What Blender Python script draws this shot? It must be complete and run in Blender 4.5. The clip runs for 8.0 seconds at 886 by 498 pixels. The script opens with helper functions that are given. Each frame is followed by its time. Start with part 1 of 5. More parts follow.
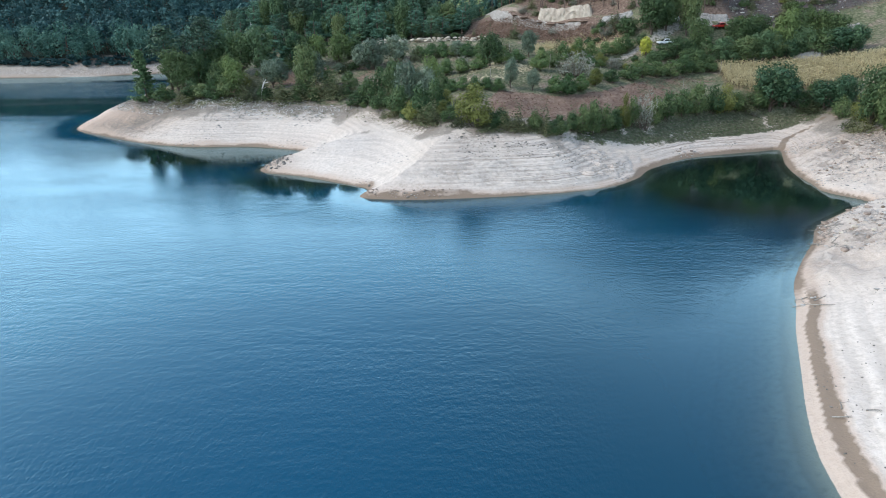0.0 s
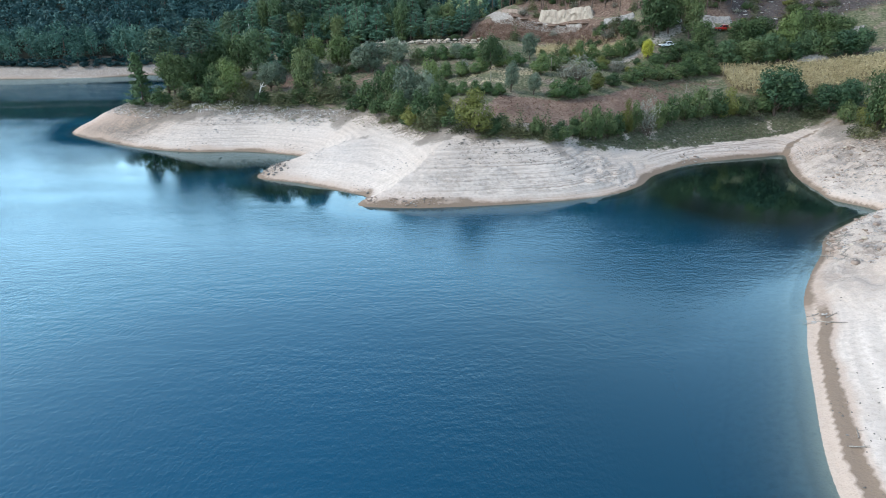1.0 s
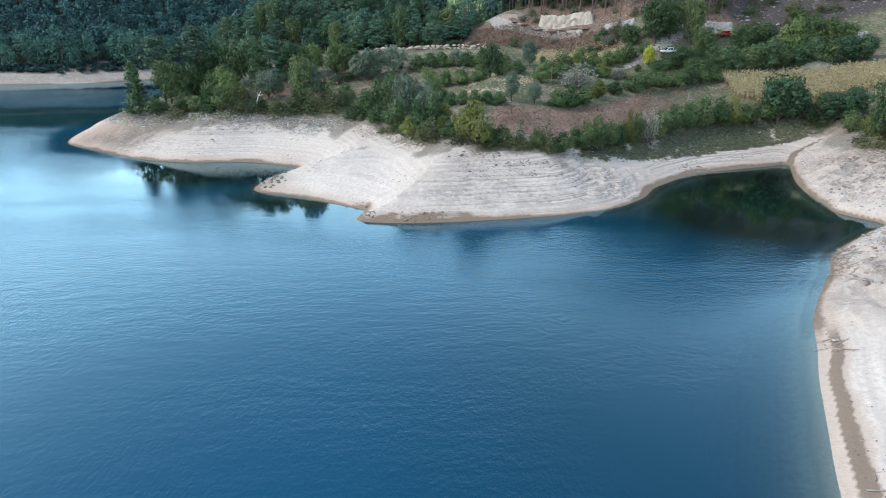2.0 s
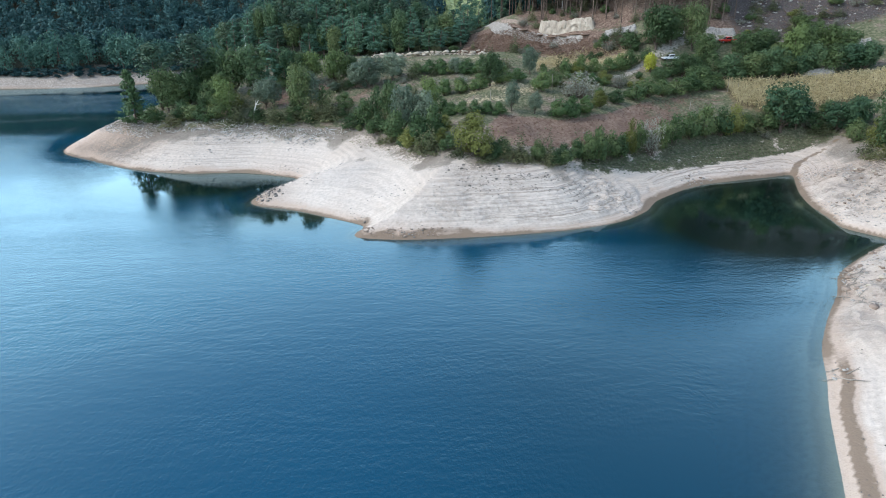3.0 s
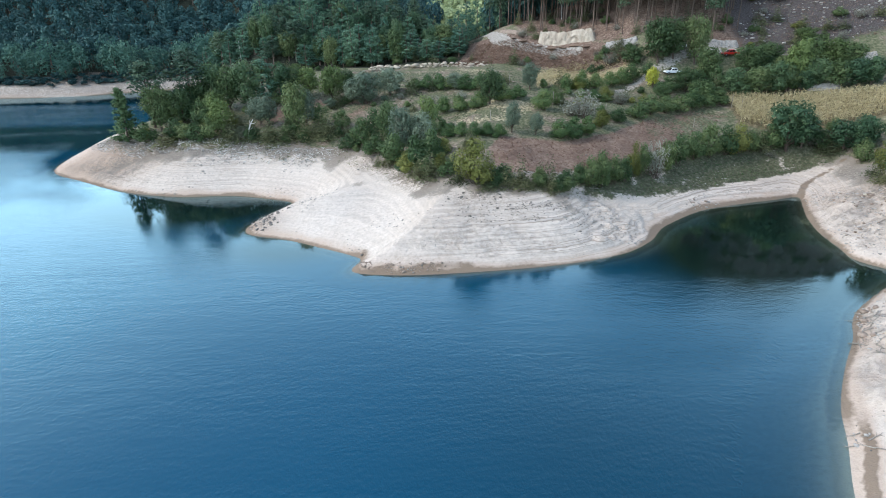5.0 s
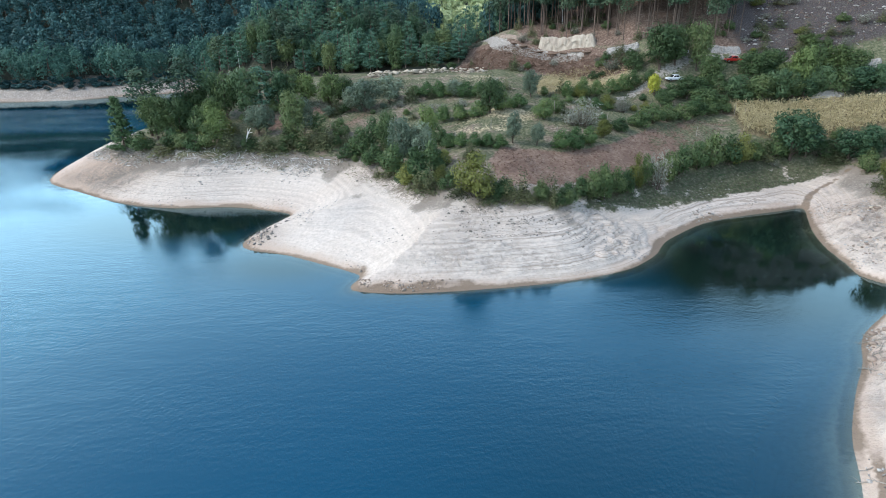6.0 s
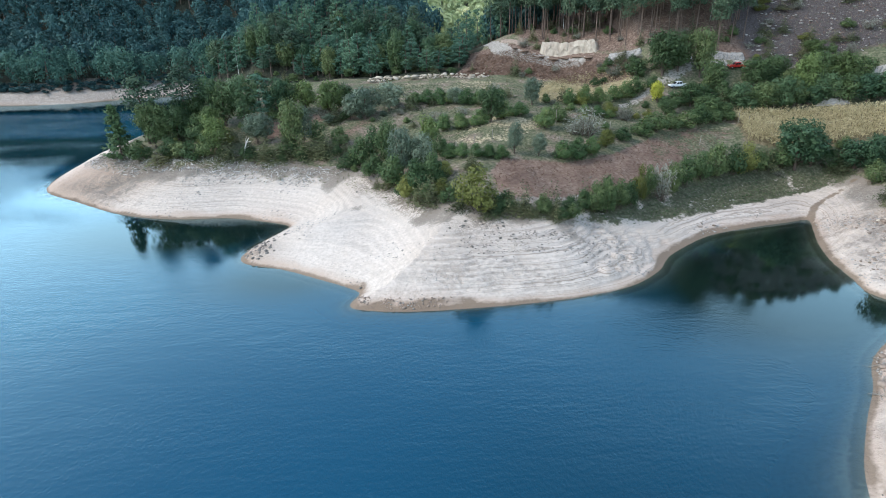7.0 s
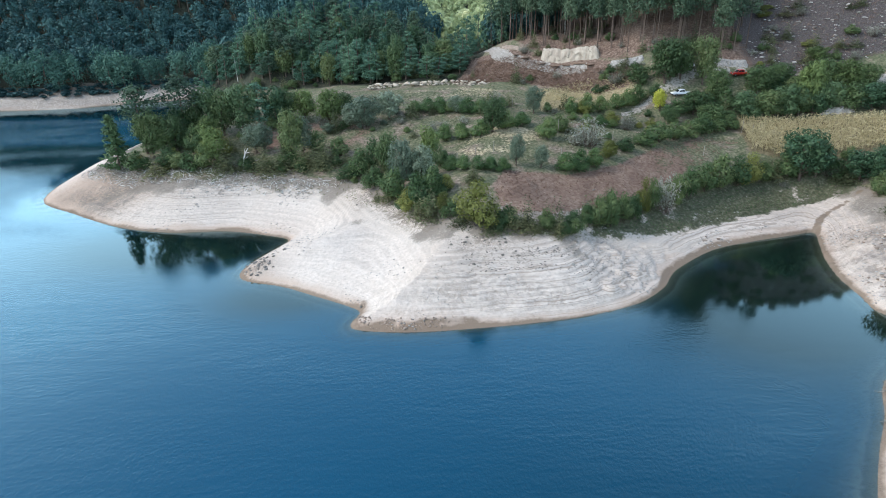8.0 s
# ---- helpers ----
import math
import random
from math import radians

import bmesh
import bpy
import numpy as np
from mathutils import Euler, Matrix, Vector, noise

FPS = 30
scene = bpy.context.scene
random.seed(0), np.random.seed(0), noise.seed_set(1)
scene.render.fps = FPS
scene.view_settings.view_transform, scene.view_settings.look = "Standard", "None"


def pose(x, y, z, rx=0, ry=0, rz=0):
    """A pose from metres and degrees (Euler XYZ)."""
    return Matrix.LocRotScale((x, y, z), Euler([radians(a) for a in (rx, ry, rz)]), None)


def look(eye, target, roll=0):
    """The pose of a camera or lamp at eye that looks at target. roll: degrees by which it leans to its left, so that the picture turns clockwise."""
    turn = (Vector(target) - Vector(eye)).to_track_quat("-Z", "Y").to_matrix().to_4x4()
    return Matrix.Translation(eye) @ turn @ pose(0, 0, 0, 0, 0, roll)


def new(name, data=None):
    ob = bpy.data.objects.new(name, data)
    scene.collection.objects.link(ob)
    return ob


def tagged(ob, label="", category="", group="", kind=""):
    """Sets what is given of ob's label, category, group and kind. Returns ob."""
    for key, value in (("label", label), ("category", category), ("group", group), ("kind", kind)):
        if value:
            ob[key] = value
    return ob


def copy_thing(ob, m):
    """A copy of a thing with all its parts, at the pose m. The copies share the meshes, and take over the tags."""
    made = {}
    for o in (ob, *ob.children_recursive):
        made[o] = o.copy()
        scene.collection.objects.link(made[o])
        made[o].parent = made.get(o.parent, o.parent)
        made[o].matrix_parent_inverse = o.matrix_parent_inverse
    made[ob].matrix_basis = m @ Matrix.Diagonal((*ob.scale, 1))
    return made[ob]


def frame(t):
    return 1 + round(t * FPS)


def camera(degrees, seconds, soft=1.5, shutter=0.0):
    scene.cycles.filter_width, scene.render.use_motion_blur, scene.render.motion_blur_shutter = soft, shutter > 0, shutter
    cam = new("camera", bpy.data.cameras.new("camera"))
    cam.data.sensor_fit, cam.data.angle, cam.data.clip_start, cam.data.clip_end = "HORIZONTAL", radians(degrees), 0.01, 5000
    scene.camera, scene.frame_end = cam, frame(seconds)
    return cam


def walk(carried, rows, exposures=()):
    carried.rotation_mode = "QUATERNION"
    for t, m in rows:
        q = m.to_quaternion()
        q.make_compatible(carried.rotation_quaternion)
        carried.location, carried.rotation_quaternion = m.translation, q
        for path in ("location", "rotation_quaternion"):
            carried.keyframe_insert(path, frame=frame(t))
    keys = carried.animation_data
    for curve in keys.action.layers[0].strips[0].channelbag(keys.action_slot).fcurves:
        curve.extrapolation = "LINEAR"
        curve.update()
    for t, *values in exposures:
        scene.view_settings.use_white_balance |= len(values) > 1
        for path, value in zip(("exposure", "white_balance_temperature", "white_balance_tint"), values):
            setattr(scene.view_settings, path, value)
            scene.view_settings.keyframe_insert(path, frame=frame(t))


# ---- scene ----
cam = camera(73.4, 8.0, 0.95)
PATH = [
    (0, (0.000, 0.000, 29.000), (68.417, -0.482, 0.000)),
    (0.5, (-0.028, 1.117, 29.219), (68.359, -0.451, -0.028)),
    (1, (-0.037, 2.344, 29.863), (68.337, -0.476, -0.034)),
    (1.5, (-0.026, 3.598, 30.651), (68.371, -0.556, -0.042)),
    (3, (0.046, 7.308, 33.597), (68.291, -0.746, -0.075)),
    (3.5, (-0.003, 8.451, 34.698), (68.223, -0.798, -0.114)),
    (4, (-0.077, 9.679, 35.774), (68.153, -0.838, -0.173)),
    (4.5, (-0.088, 10.930, 36.888), (68.097, -0.907, -0.207)),
    (6, (-0.213, 14.814, 40.111), (67.889, -1.023, -0.311)),
    (6.5, (-0.199, 15.979, 41.008), (67.840, -1.052, -0.284)),
    (7, (-0.263, 17.336, 42.179), (67.731, -1.070, -0.286)),
    (7.5, (-0.392, 18.550, 43.254), (67.695, -1.131, -0.297)),
    (8, (-0.442, 19.817, 44.402), (67.640, -1.189, -0.284)),
]
walk(cam, [(t, pose(*eye, 0, 0, yaw) @ pose(0, 0, 0, tilt) @ pose(0, 0, 0, 0, 0, roll)) for t, eye, (tilt, roll, yaw) in PATH],
     exposures=((0.0, 0.42, 6430, 7), (3.0, 0.42, 6430, 7), (4.5, 0.50, 6430, 7), (8.0, 0.50, 6430, 7)))

# ---- sky, sun and exposure ----
SUN_ELEVATION, SUN_ROTATION = radians(42), radians(-100)
world = bpy.data.worlds.new("sky")
scene.world = world
world.use_nodes = True
sky = world.node_tree.nodes.new("ShaderNodeTexSky")
sky.sky_type, sky.sun_disc = "NISHITA", False
sky.sun_elevation, sky.sun_rotation = SUN_ELEVATION, SUN_ROTATION
sky.air_density, sky.dust_density, sky.ozone_density = 1.3, 2.2, 4.0
# haze keeps the low sky pale well above the horizon
way, split, lift, bind = (world.node_tree.nodes.new("ShaderNode" + k) for k in ("TexCoord", "SeparateXYZ", "Math", "CombineXYZ"))
lift.operation, lift.use_clamp = "POWER", True
lift.inputs[1].default_value = 1.9
for a, b in ((way.outputs["Generated"], split.inputs[0]), (split.outputs[0], bind.inputs[0]), (split.outputs[1], bind.inputs[1]),
             (split.outputs[2], lift.inputs[0]), (lift.outputs[0], bind.inputs[2]), (bind.outputs[0], sky.inputs["Vector"])):
    world.node_tree.links.new(a, b)
backing = world.node_tree.nodes["Background"]
backing.inputs["Strength"].default_value = 0.15
veil, thin, pale = (world.node_tree.nodes.new("ShaderNode" + k) for k in ("Math", "Math", "Mix"))
veil.operation, thin.operation, pale.data_type = "SUBTRACT", "POWER", "RGBA"
veil.use_clamp, veil.inputs[0].default_value, thin.inputs[1].default_value = True, 1.0, 2.65
pale.inputs[7].default_value = (18.0, 23.5, 30.5, 1)                    # bright haze over the hills
for a, b in ((split.outputs[2], veil.inputs[1]), (veil.outputs[0], thin.inputs[0]), (thin.outputs[0], pale.inputs[0]), (sky.outputs[0], pale.inputs[6]),
             (pale.outputs[2], backing.inputs["Color"])):
    world.node_tree.links.new(a, b)
sun = new("sun", bpy.data.lights.new("sun", "SUN"))
sun.data.energy, sun.data.angle, sun.data.color = 1.25, radians(14), (1.0, 0.97, 0.93)
toward = Vector((math.sin(SUN_ROTATION) * math.cos(SUN_ELEVATION), math.cos(SUN_ROTATION) * math.cos(SUN_ELEVATION), math.sin(SUN_ELEVATION)))
sun.matrix_world = look(toward * 300, (0, 0, 0))


# ---- materials ----
def shader(name):
    m = bpy.data.materials.new(name)
    m.use_nodes = True
    t = m.node_tree
    return m, t, t.nodes["Principled BSDF"]


def add(t, kind, **values):
    n = t.nodes.new("ShaderNode" + kind)
    for key, value in values.items():
        if key in n.inputs:
            n.inputs[key].default_value = value
    return n


def noise_node(t, scale, detail=4.0, rough=0.55, stretch=(1, 1, 1), where="Object", turn=0.0):
    co = t.nodes.new("ShaderNodeTexCoord")
    mp = add(t, "Mapping", Scale=stretch, Rotation=(0, 0, turn))
    n = add(t, "TexNoise", Scale=scale, Detail=detail, Roughness=rough)
    t.links.new(co.outputs[where], mp.inputs["Vector"])
    t.links.new(mp.outputs[0], n.inputs["Vector"])
    return n.outputs["Fac"]


def ramp(t, source, stops):
    n = t.nodes.new("ShaderNodeValToRGB")
    e = n.color_ramp.elements
    while len(e) < len(stops):
        e.new(0.5)
    for k, (at, c) in enumerate(stops):
        e[k].position, e[k].color = at, (*c, 1) if len(c) == 3 else c
    t.links.new(source, n.inputs[0])
    return n.outputs[0]


def mixed(t, fac, a, b, mode="MIX"):
    n = t.nodes.new("ShaderNodeMix")
    n.data_type, n.blend_type = "RGBA", mode
    for value, slot in ((fac, 0), (a, 6), (b, 7)):
        if hasattr(value, "links"):
            t.links.new(value, n.inputs[slot])
        elif slot:
            n.inputs[slot].default_value = (*value, 1)
        else:
            n.inputs[slot].default_value = value
    return n.outputs[2]


def maths(t, kind, a, b=0.0, clamp=False):
    n = t.nodes.new("ShaderNodeMath")
    n.operation, n.use_clamp = kind, clamp
    for k, v in enumerate((a, b)):
        if hasattr(v, "links"):
            t.links.new(v, n.inputs[k])
        else:
            n.inputs[k].default_value = v
    return n.outputs[0]


def bumped(t, bsdf, height, strength=0.5, distance=0.1):
    n = add(t, "Bump", Strength=strength, Distance=distance)
    t.links.new(height, n.inputs["Height"])
    t.links.new(n.outputs[0], bsdf.inputs["Normal"])
    return n


def attribute(t, name):
    n = t.nodes.new("ShaderNodeAttribute")
    n.attribute_name = name
    return n.outputs["Fac"]


def ground_material():
    m, t, b = shader("ground")
    fine, mid, big = noise_node(t, 1.6, 6), noise_node(t, 0.22, 5), noise_node(t, 0.045, 4)
    pebble = noise_node(t, 5.0, 3)
    # pale granite sand of the drawdown bank, faintly banded along the water lines
    pos = t.nodes.new("ShaderNodeNewGeometry")
    xyz = t.nodes.new("ShaderNodeSeparateXYZ")
    t.links.new(pos.outputs["Position"], xyz.inputs[0])
    band = add(t, "TexNoise", Scale=2.6, Detail=5.0, Roughness=0.65)
    band.noise_dimensions = "1D"
    t.links.new(maths(t, "ADD", xyz.outputs[2], maths(t, "MULTIPLY", mid, 0.5)), band.inputs["W"])
    sand = ramp(t, fine, [(0.3, (0.54, 0.462, 0.395)), (0.5, (0.69, 0.597, 0.522)), (0.74, (0.775, 0.686, 0.608))])
    sand = mixed(t, ramp(t, band.outputs["Fac"], [(0.34, (0.62, 0.62, 0.62)), (0.58, (1, 1, 1))]), (0.48, 0.42, 0.37), sand)
    sand = mixed(t, maths(t, "MULTIPLY", ramp(t, big, [(0.5, (0, 0, 0)), (0.68, (1, 1, 1))]), 0.16), sand, (0.52, 0.37, 0.26))
    line = add(t, "TexNoise", Scale=7.0, Detail=3.0, Roughness=0.6)
    line.noise_dimensions = "1D"
    t.links.new(maths(t, "ADD", xyz.outputs[2], maths(t, "MULTIPLY", mid, 0.6)), line.inputs["W"])
    thin = maths(t, "MULTIPLY", ramp(t, line.outputs["Fac"], [(0.36, (1, 1, 1)), (0.44, (0, 0, 0))]), attribute(t, "lines"))
    sand = mixed(t, thin, sand, (0.30, 0.25, 0.205))
    # shade of the steep step faces, put into the sand colour
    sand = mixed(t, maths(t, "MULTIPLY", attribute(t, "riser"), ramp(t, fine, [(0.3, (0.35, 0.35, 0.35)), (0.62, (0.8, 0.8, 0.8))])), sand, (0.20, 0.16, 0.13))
    sand = mixed(t, maths(t, "MULTIPLY", ramp(t, noise_node(t, 2.4, 4, 0.6, (1, 1, 1)), [(0.60, (0, 0, 0)), (0.70, (1, 1, 1))]), 0.45), sand, (0.40, 0.35, 0.30))
    sand = mixed(t, maths(t, "MULTIPLY", attribute(t, "ochre"), ramp(t, mid, [(0.25, (0.45, 0.45, 0.45)), (0.5, (1, 1, 1))])), sand, ramp(t, fine, [(0.3, (0.35, 0.245, 0.18)), (0.6, (0.56, 0.42, 0.33))]))
    lumps = maths(t, "ADD", maths(t, "MULTIPLY", noise_node(t, 0.42, 4, 0.6, (0.8, 1.0, 1), turn=0.3), 0.5), maths(t, "MULTIPLY", noise_node(t, 1.2, 4, 0.65, (0.8, 1.0, 1), turn=0.3), 0.5))
    clods = maths(t, "MULTIPLY", attribute(t, "rubble"), ramp(t, lumps, [(0.50, (0, 0, 0)), (0.57, (1, 1, 1))]))
    sand = mixed(t, maths(t, "MULTIPLY", clods, 0.8), sand, ramp(t, pebble, [(0.35, (0.17, 0.14, 0.115)), (0.65, (0.42, 0.365, 0.32))]))
    debris = maths(t, "MULTIPLY", attribute(t, "debris"), ramp(t, maths(t, "ADD", maths(t, "MULTIPLY", fine, 0.6), maths(t, "MULTIPLY", pebble, 0.4)), [(0.43, (0, 0, 0)), (0.56, (1, 1, 1))]))
    speckle = maths(t, "ADD", maths(t, "MULTIPLY", maths(t, "SUBTRACT", fine, 0.5), 1.3), maths(t, "MULTIPLY", maths(t, "SUBTRACT", pebble, 0.5), 0.9))
    weeds = ramp(t, maths(t, "ADD", attribute(t, "fringe"), speckle), [(0.30, (0, 0, 0)), (0.78, (0.92, 0.92, 0.92))])
    sand = mixed(t, weeds, sand, ramp(t, maths(t, "ADD", maths(t, "MULTIPLY", pebble, 0.5), maths(t, "MULTIPLY", fine, 0.5)), [(0.34, (0.09, 0.078, 0.064)), (0.5, (0.20, 0.178, 0.150)), (0.66, (0.40, 0.365, 0.32))]))
    sand = mixed(t, debris, sand, (0.15, 0.125, 0.10))
    wet = ramp(t, maths(t, "ADD", attribute(t, "wet"), maths(t, "MULTIPLY", maths(t, "SUBTRACT", fine, 0.5), 1.0)), [(0.3, (0, 0, 0)), (0.85, (0.85, 0.85, 0.85))])
    sand = mixed(t, maths(t, "MULTIPLY", attribute(t, "damp"), 0.75), sand, (0.47, 0.345, 0.265))
    sand = mixed(t, wet, sand, (0.20, 0.143, 0.10))
    # upland soil and rough grass
    grass = ramp(t, fine, [(0.3, (0.060, 0.072, 0.036)), (0.5, (0.125, 0.128, 0.072)), (0.75, (0.27, 0.240, 0.155))])
    earth = ramp(t, fine, [(0.3, (0.12, 0.09, 0.068)), (0.55, (0.25, 0.19, 0.145)), (0.78, (0.42, 0.345, 0.275))])
    upland = mixed(t, ramp(t, mid, [(0.50, (0, 0, 0)), (0.66, (1, 1, 1))]), grass, earth)
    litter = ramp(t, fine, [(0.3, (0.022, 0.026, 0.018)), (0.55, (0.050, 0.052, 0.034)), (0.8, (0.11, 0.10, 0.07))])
    green = ramp(t, fine, [(0.28, (0.046, 0.051, 0.031)), (0.5, (0.097, 0.098, 0.058)), (0.75, (0.22, 0.20, 0.142))])
    straw = ramp(t, fine, [(0.28, (0.09, 0.07, 0.04)), (0.55, (0.17, 0.135, 0.08)), (0.8, (0.30, 0.25, 0.16))])
    furrow = ramp(t, maths(t, "ADD", maths(t, "MULTIPLY", fine, 0.55), maths(t, "MULTIPLY", mid, 0.45)), [(0.3, (0.115, 0.07, 0.052)), (0.5, (0.20, 0.13, 0.098)), (0.66, (0.30, 0.215, 0.165)), (0.8, (0.46, 0.37, 0.30))])
    stony = ramp(t, pebble, [(0.3, (0.034, 0.027, 0.026)), (0.52, (0.082, 0.066, 0.062)), (0.74, (0.22, 0.195, 0.185))])
    hay = ramp(t, fine, [(0.28, (0.20, 0.165, 0.10)), (0.52, (0.40, 0.325, 0.20)), (0.75, (0.56, 0.47, 0.33))])
    cleared = ramp(t, fine, [(0.28, (0.075, 0.048, 0.036)), (0.52, (0.17, 0.113, 0.085)), (0.75, (0.32, 0.24, 0.195))])
    dust = ramp(t, fine, [(0.3, (0.22, 0.19, 0.16)), (0.6, (0.38, 0.34, 0.30)), (0.8, (0.52, 0.48, 0.43))])
    c = upland
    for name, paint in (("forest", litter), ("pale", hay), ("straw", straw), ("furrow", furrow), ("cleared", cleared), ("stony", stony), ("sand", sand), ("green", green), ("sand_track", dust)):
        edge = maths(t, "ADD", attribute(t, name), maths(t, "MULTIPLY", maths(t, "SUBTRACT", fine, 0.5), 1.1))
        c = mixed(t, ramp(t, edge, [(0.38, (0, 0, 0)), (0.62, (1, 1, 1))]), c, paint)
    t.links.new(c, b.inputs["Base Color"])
    b.inputs["Roughness"].default_value = 0.93
    b.inputs["Specular IOR Level"].default_value = 0.2
    relief = maths(t, "ADD", maths(t, "MULTIPLY", fine, 0.7), maths(t, "MULTIPLY", pebble, 0.3))
    relief = maths(t, "ADD", relief, maths(t, "MULTIPLY", attribute(t, "rubble"), maths(t, "MULTIPLY", noise_node(t, 1.1, 6, 0.72, (0.7, 1.2, 1), turn=0.25), 2.6)))
    bumped(t, b, maths(t, "SUBTRACT", relief, maths(t, "MULTIPLY", clods, 0.9)), 0.7, 0.3)
    return m


def water_material():
    m, t, b = shader("lake_water")
    t.nodes.remove(b)
    out = t.nodes["Material Output"]
    calm = maths(t, "MULTIPLY", ramp(t, noise_node(t, 0.018, 3, 0.5, (1.0, 2.2, 1)), [(0.36, (0.4, 0.4, 0.4)), (0.62, (1, 1, 1))]), attribute(t, "breeze"))
    wave = maths(t, "ADD", maths(t, "MULTIPLY", noise_node(t, 2.4, 3, 0.6, (1.35, 0.7, 1), turn=0.45), 0.5), maths(t, "MULTIPLY", noise_node(t, 6.0, 2, 0.5, (1.3, 0.7, 1), turn=0.3), 0.2))
    wave = maths(t, "ADD", wave, maths(t, "MULTIPLY", noise_node(t, 1.2, 2, 0.5, (0.9, 1.4, 1), turn=-0.25), 0.42))
    wave = maths(t, "ADD", wave, maths(t, "MULTIPLY", noise_node(t, 0.3, 2, 0.5, (0.6, 1.6, 1), turn=-0.1), 0.6))
    n = add(t, "Bump", Distance=0.095)
    t.links.new(wave, n.inputs["Height"])
    t.links.new(calm, n.inputs["Strength"])
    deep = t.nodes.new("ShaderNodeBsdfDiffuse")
    # blue body goes near black where "deep" carries painted-in dark reflections
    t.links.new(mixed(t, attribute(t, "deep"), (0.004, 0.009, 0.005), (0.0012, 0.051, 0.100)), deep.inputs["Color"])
    clear = add(t, "BsdfTransparent", Color=(0.62, 0.74, 0.72, 1))
    gloss = add(t, "BsdfGlossy", Roughness=0.04, Color=(0.69, 0.93, 1, 1))
    t.links.new(n.outputs[0], gloss.inputs["Normal"])
    fres = add(t, "LayerWeight", Blend=0.5)
    t.links.new(n.outputs[0], fres.inputs["Normal"])
    shine = maths(t, "ADD", maths(t, "MULTIPLY", maths(t, "POWER", fres.outputs["Facing"], 4.0), 0.90), 0.04, True)
    body, top = t.nodes.new("ShaderNodeMixShader"), t.nodes.new("ShaderNodeMixShader")
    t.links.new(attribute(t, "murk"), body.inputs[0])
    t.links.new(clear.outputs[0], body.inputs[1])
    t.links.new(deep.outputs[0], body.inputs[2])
    t.links.new(shine, top.inputs[0])
    t.links.new(body.outputs[0], top.inputs[1])
    t.links.new(gloss.outputs[0], top.inputs[2])
    t.links.new(top.outputs[0], out.inputs["Surface"])
    return m


# ---- the lie of the land ----
def smooth_line(points, steps=4):
    """A Catmull-Rom curve through the points."""
    p = np.array(points, float)
    p = np.vstack([2 * p[0] - p[1], p, 2 * p[-1] - p[-2]])
    out = []
    for i in range(1, len(p) - 2):
        for k in range(steps):
            u = k / steps
            out.append(0.5 * (2 * p[i] + (p[i + 1] - p[i - 1]) * u + (2 * p[i - 1] - 5 * p[i] + 4 * p[i + 1] - p[i + 2]) * u ** 2
                              + (3 * p[i] - p[i - 1] - 3 * p[i + 1] + p[i + 2]) * u ** 3))
    out.append(p[-2])
    return np.array(out)


FAR_SHORE = [(-420, 60), (-400, 200), (-330, 290), (-270, 312), (-229, 318), (-188, 320), (-160, 334), (-131, 346), (-122, 338), (-116, 305)]
PENINSULA_SHORE = [(-110, 268), (-105, 238), (-106, 212), (-107, 192), (-102, 167), (-88, 155.3), (-71.7, 144.8), (-58.6, 140.6), (-46.6, 140.7),
                   (-37.2, 137.6), (-31.8, 134.6), (-33.1, 130), (-35.8, 123.7), (-36.8, 118.3), (-34.8, 115), (-27.7, 112.3), (-21.2, 108.3),
                   (-16, 105), (-13.2, 102.4), (-14.2, 98.8), (-12.8, 96.9), (-5.6, 95.9), (3.5, 96.5), (13.8, 97.9), (22.7, 99.9), (30.8, 103.3)]
COVE_SHORE = [(36.7, 108.6), (39.4, 112.8), (42.3, 116.4), (51.5, 124.1), (60.9, 128), (70.2, 130.7), (75.6, 132), (73, 125.5), (70.1, 119.1),
              (67.6, 111.3), (66.6, 104), (65.9, 98.5), (69.5, 92.8), (65, 89.5), (54.6, 81.4), (49.8, 74.6), (45, 68.6)]
NEAR_SHORE = [(40.2, 61.8), (37.4, 56.3), (34.7, 51.5), (32.6, 47.3), (30.8, 43.6), (28.5, 38.9), (26.8, 34.9), (25.8, 31.5), (25.4, 27), (27, 16),
              (32, -10), (30, -60), (-20, -130), (-150, -190), (-300, -130), (-400, -40)]
SHORE = np.vstack([smooth_line(FAR_SHORE + PENINSULA_SHORE + COVE_SHORE + NEAR_SHORE), [FAR_SHORE[0]]])
_LATTICE = np.random.RandomState(7).rand(256, 256)


def value_noise(x, y, size, seed=0):
    x, y = np.asarray(x) / size + seed * 17.31, np.asarray(y) / size + seed * 9.77
    i, j = np.floor(x).astype(int), np.floor(y).astype(int)
    u, v = x - i, y - j
    u, v = u * u * (3 - 2 * u), v * v * (3 - 2 * v)
    g = lambda a, b: _LATTICE[a % 256, b % 256]
    return (g(i, j) * (1 - u) + g(i + 1, j) * u) * (1 - v) + (g(i, j + 1) * (1 - u) + g(i + 1, j + 1) * u) * v - 0.5


def fbm(x, y, size, octaves=4, seed=0):
    return sum(value_noise(x, y, size / 2 ** k, seed + k) / 2 ** k for k in range(octaves))


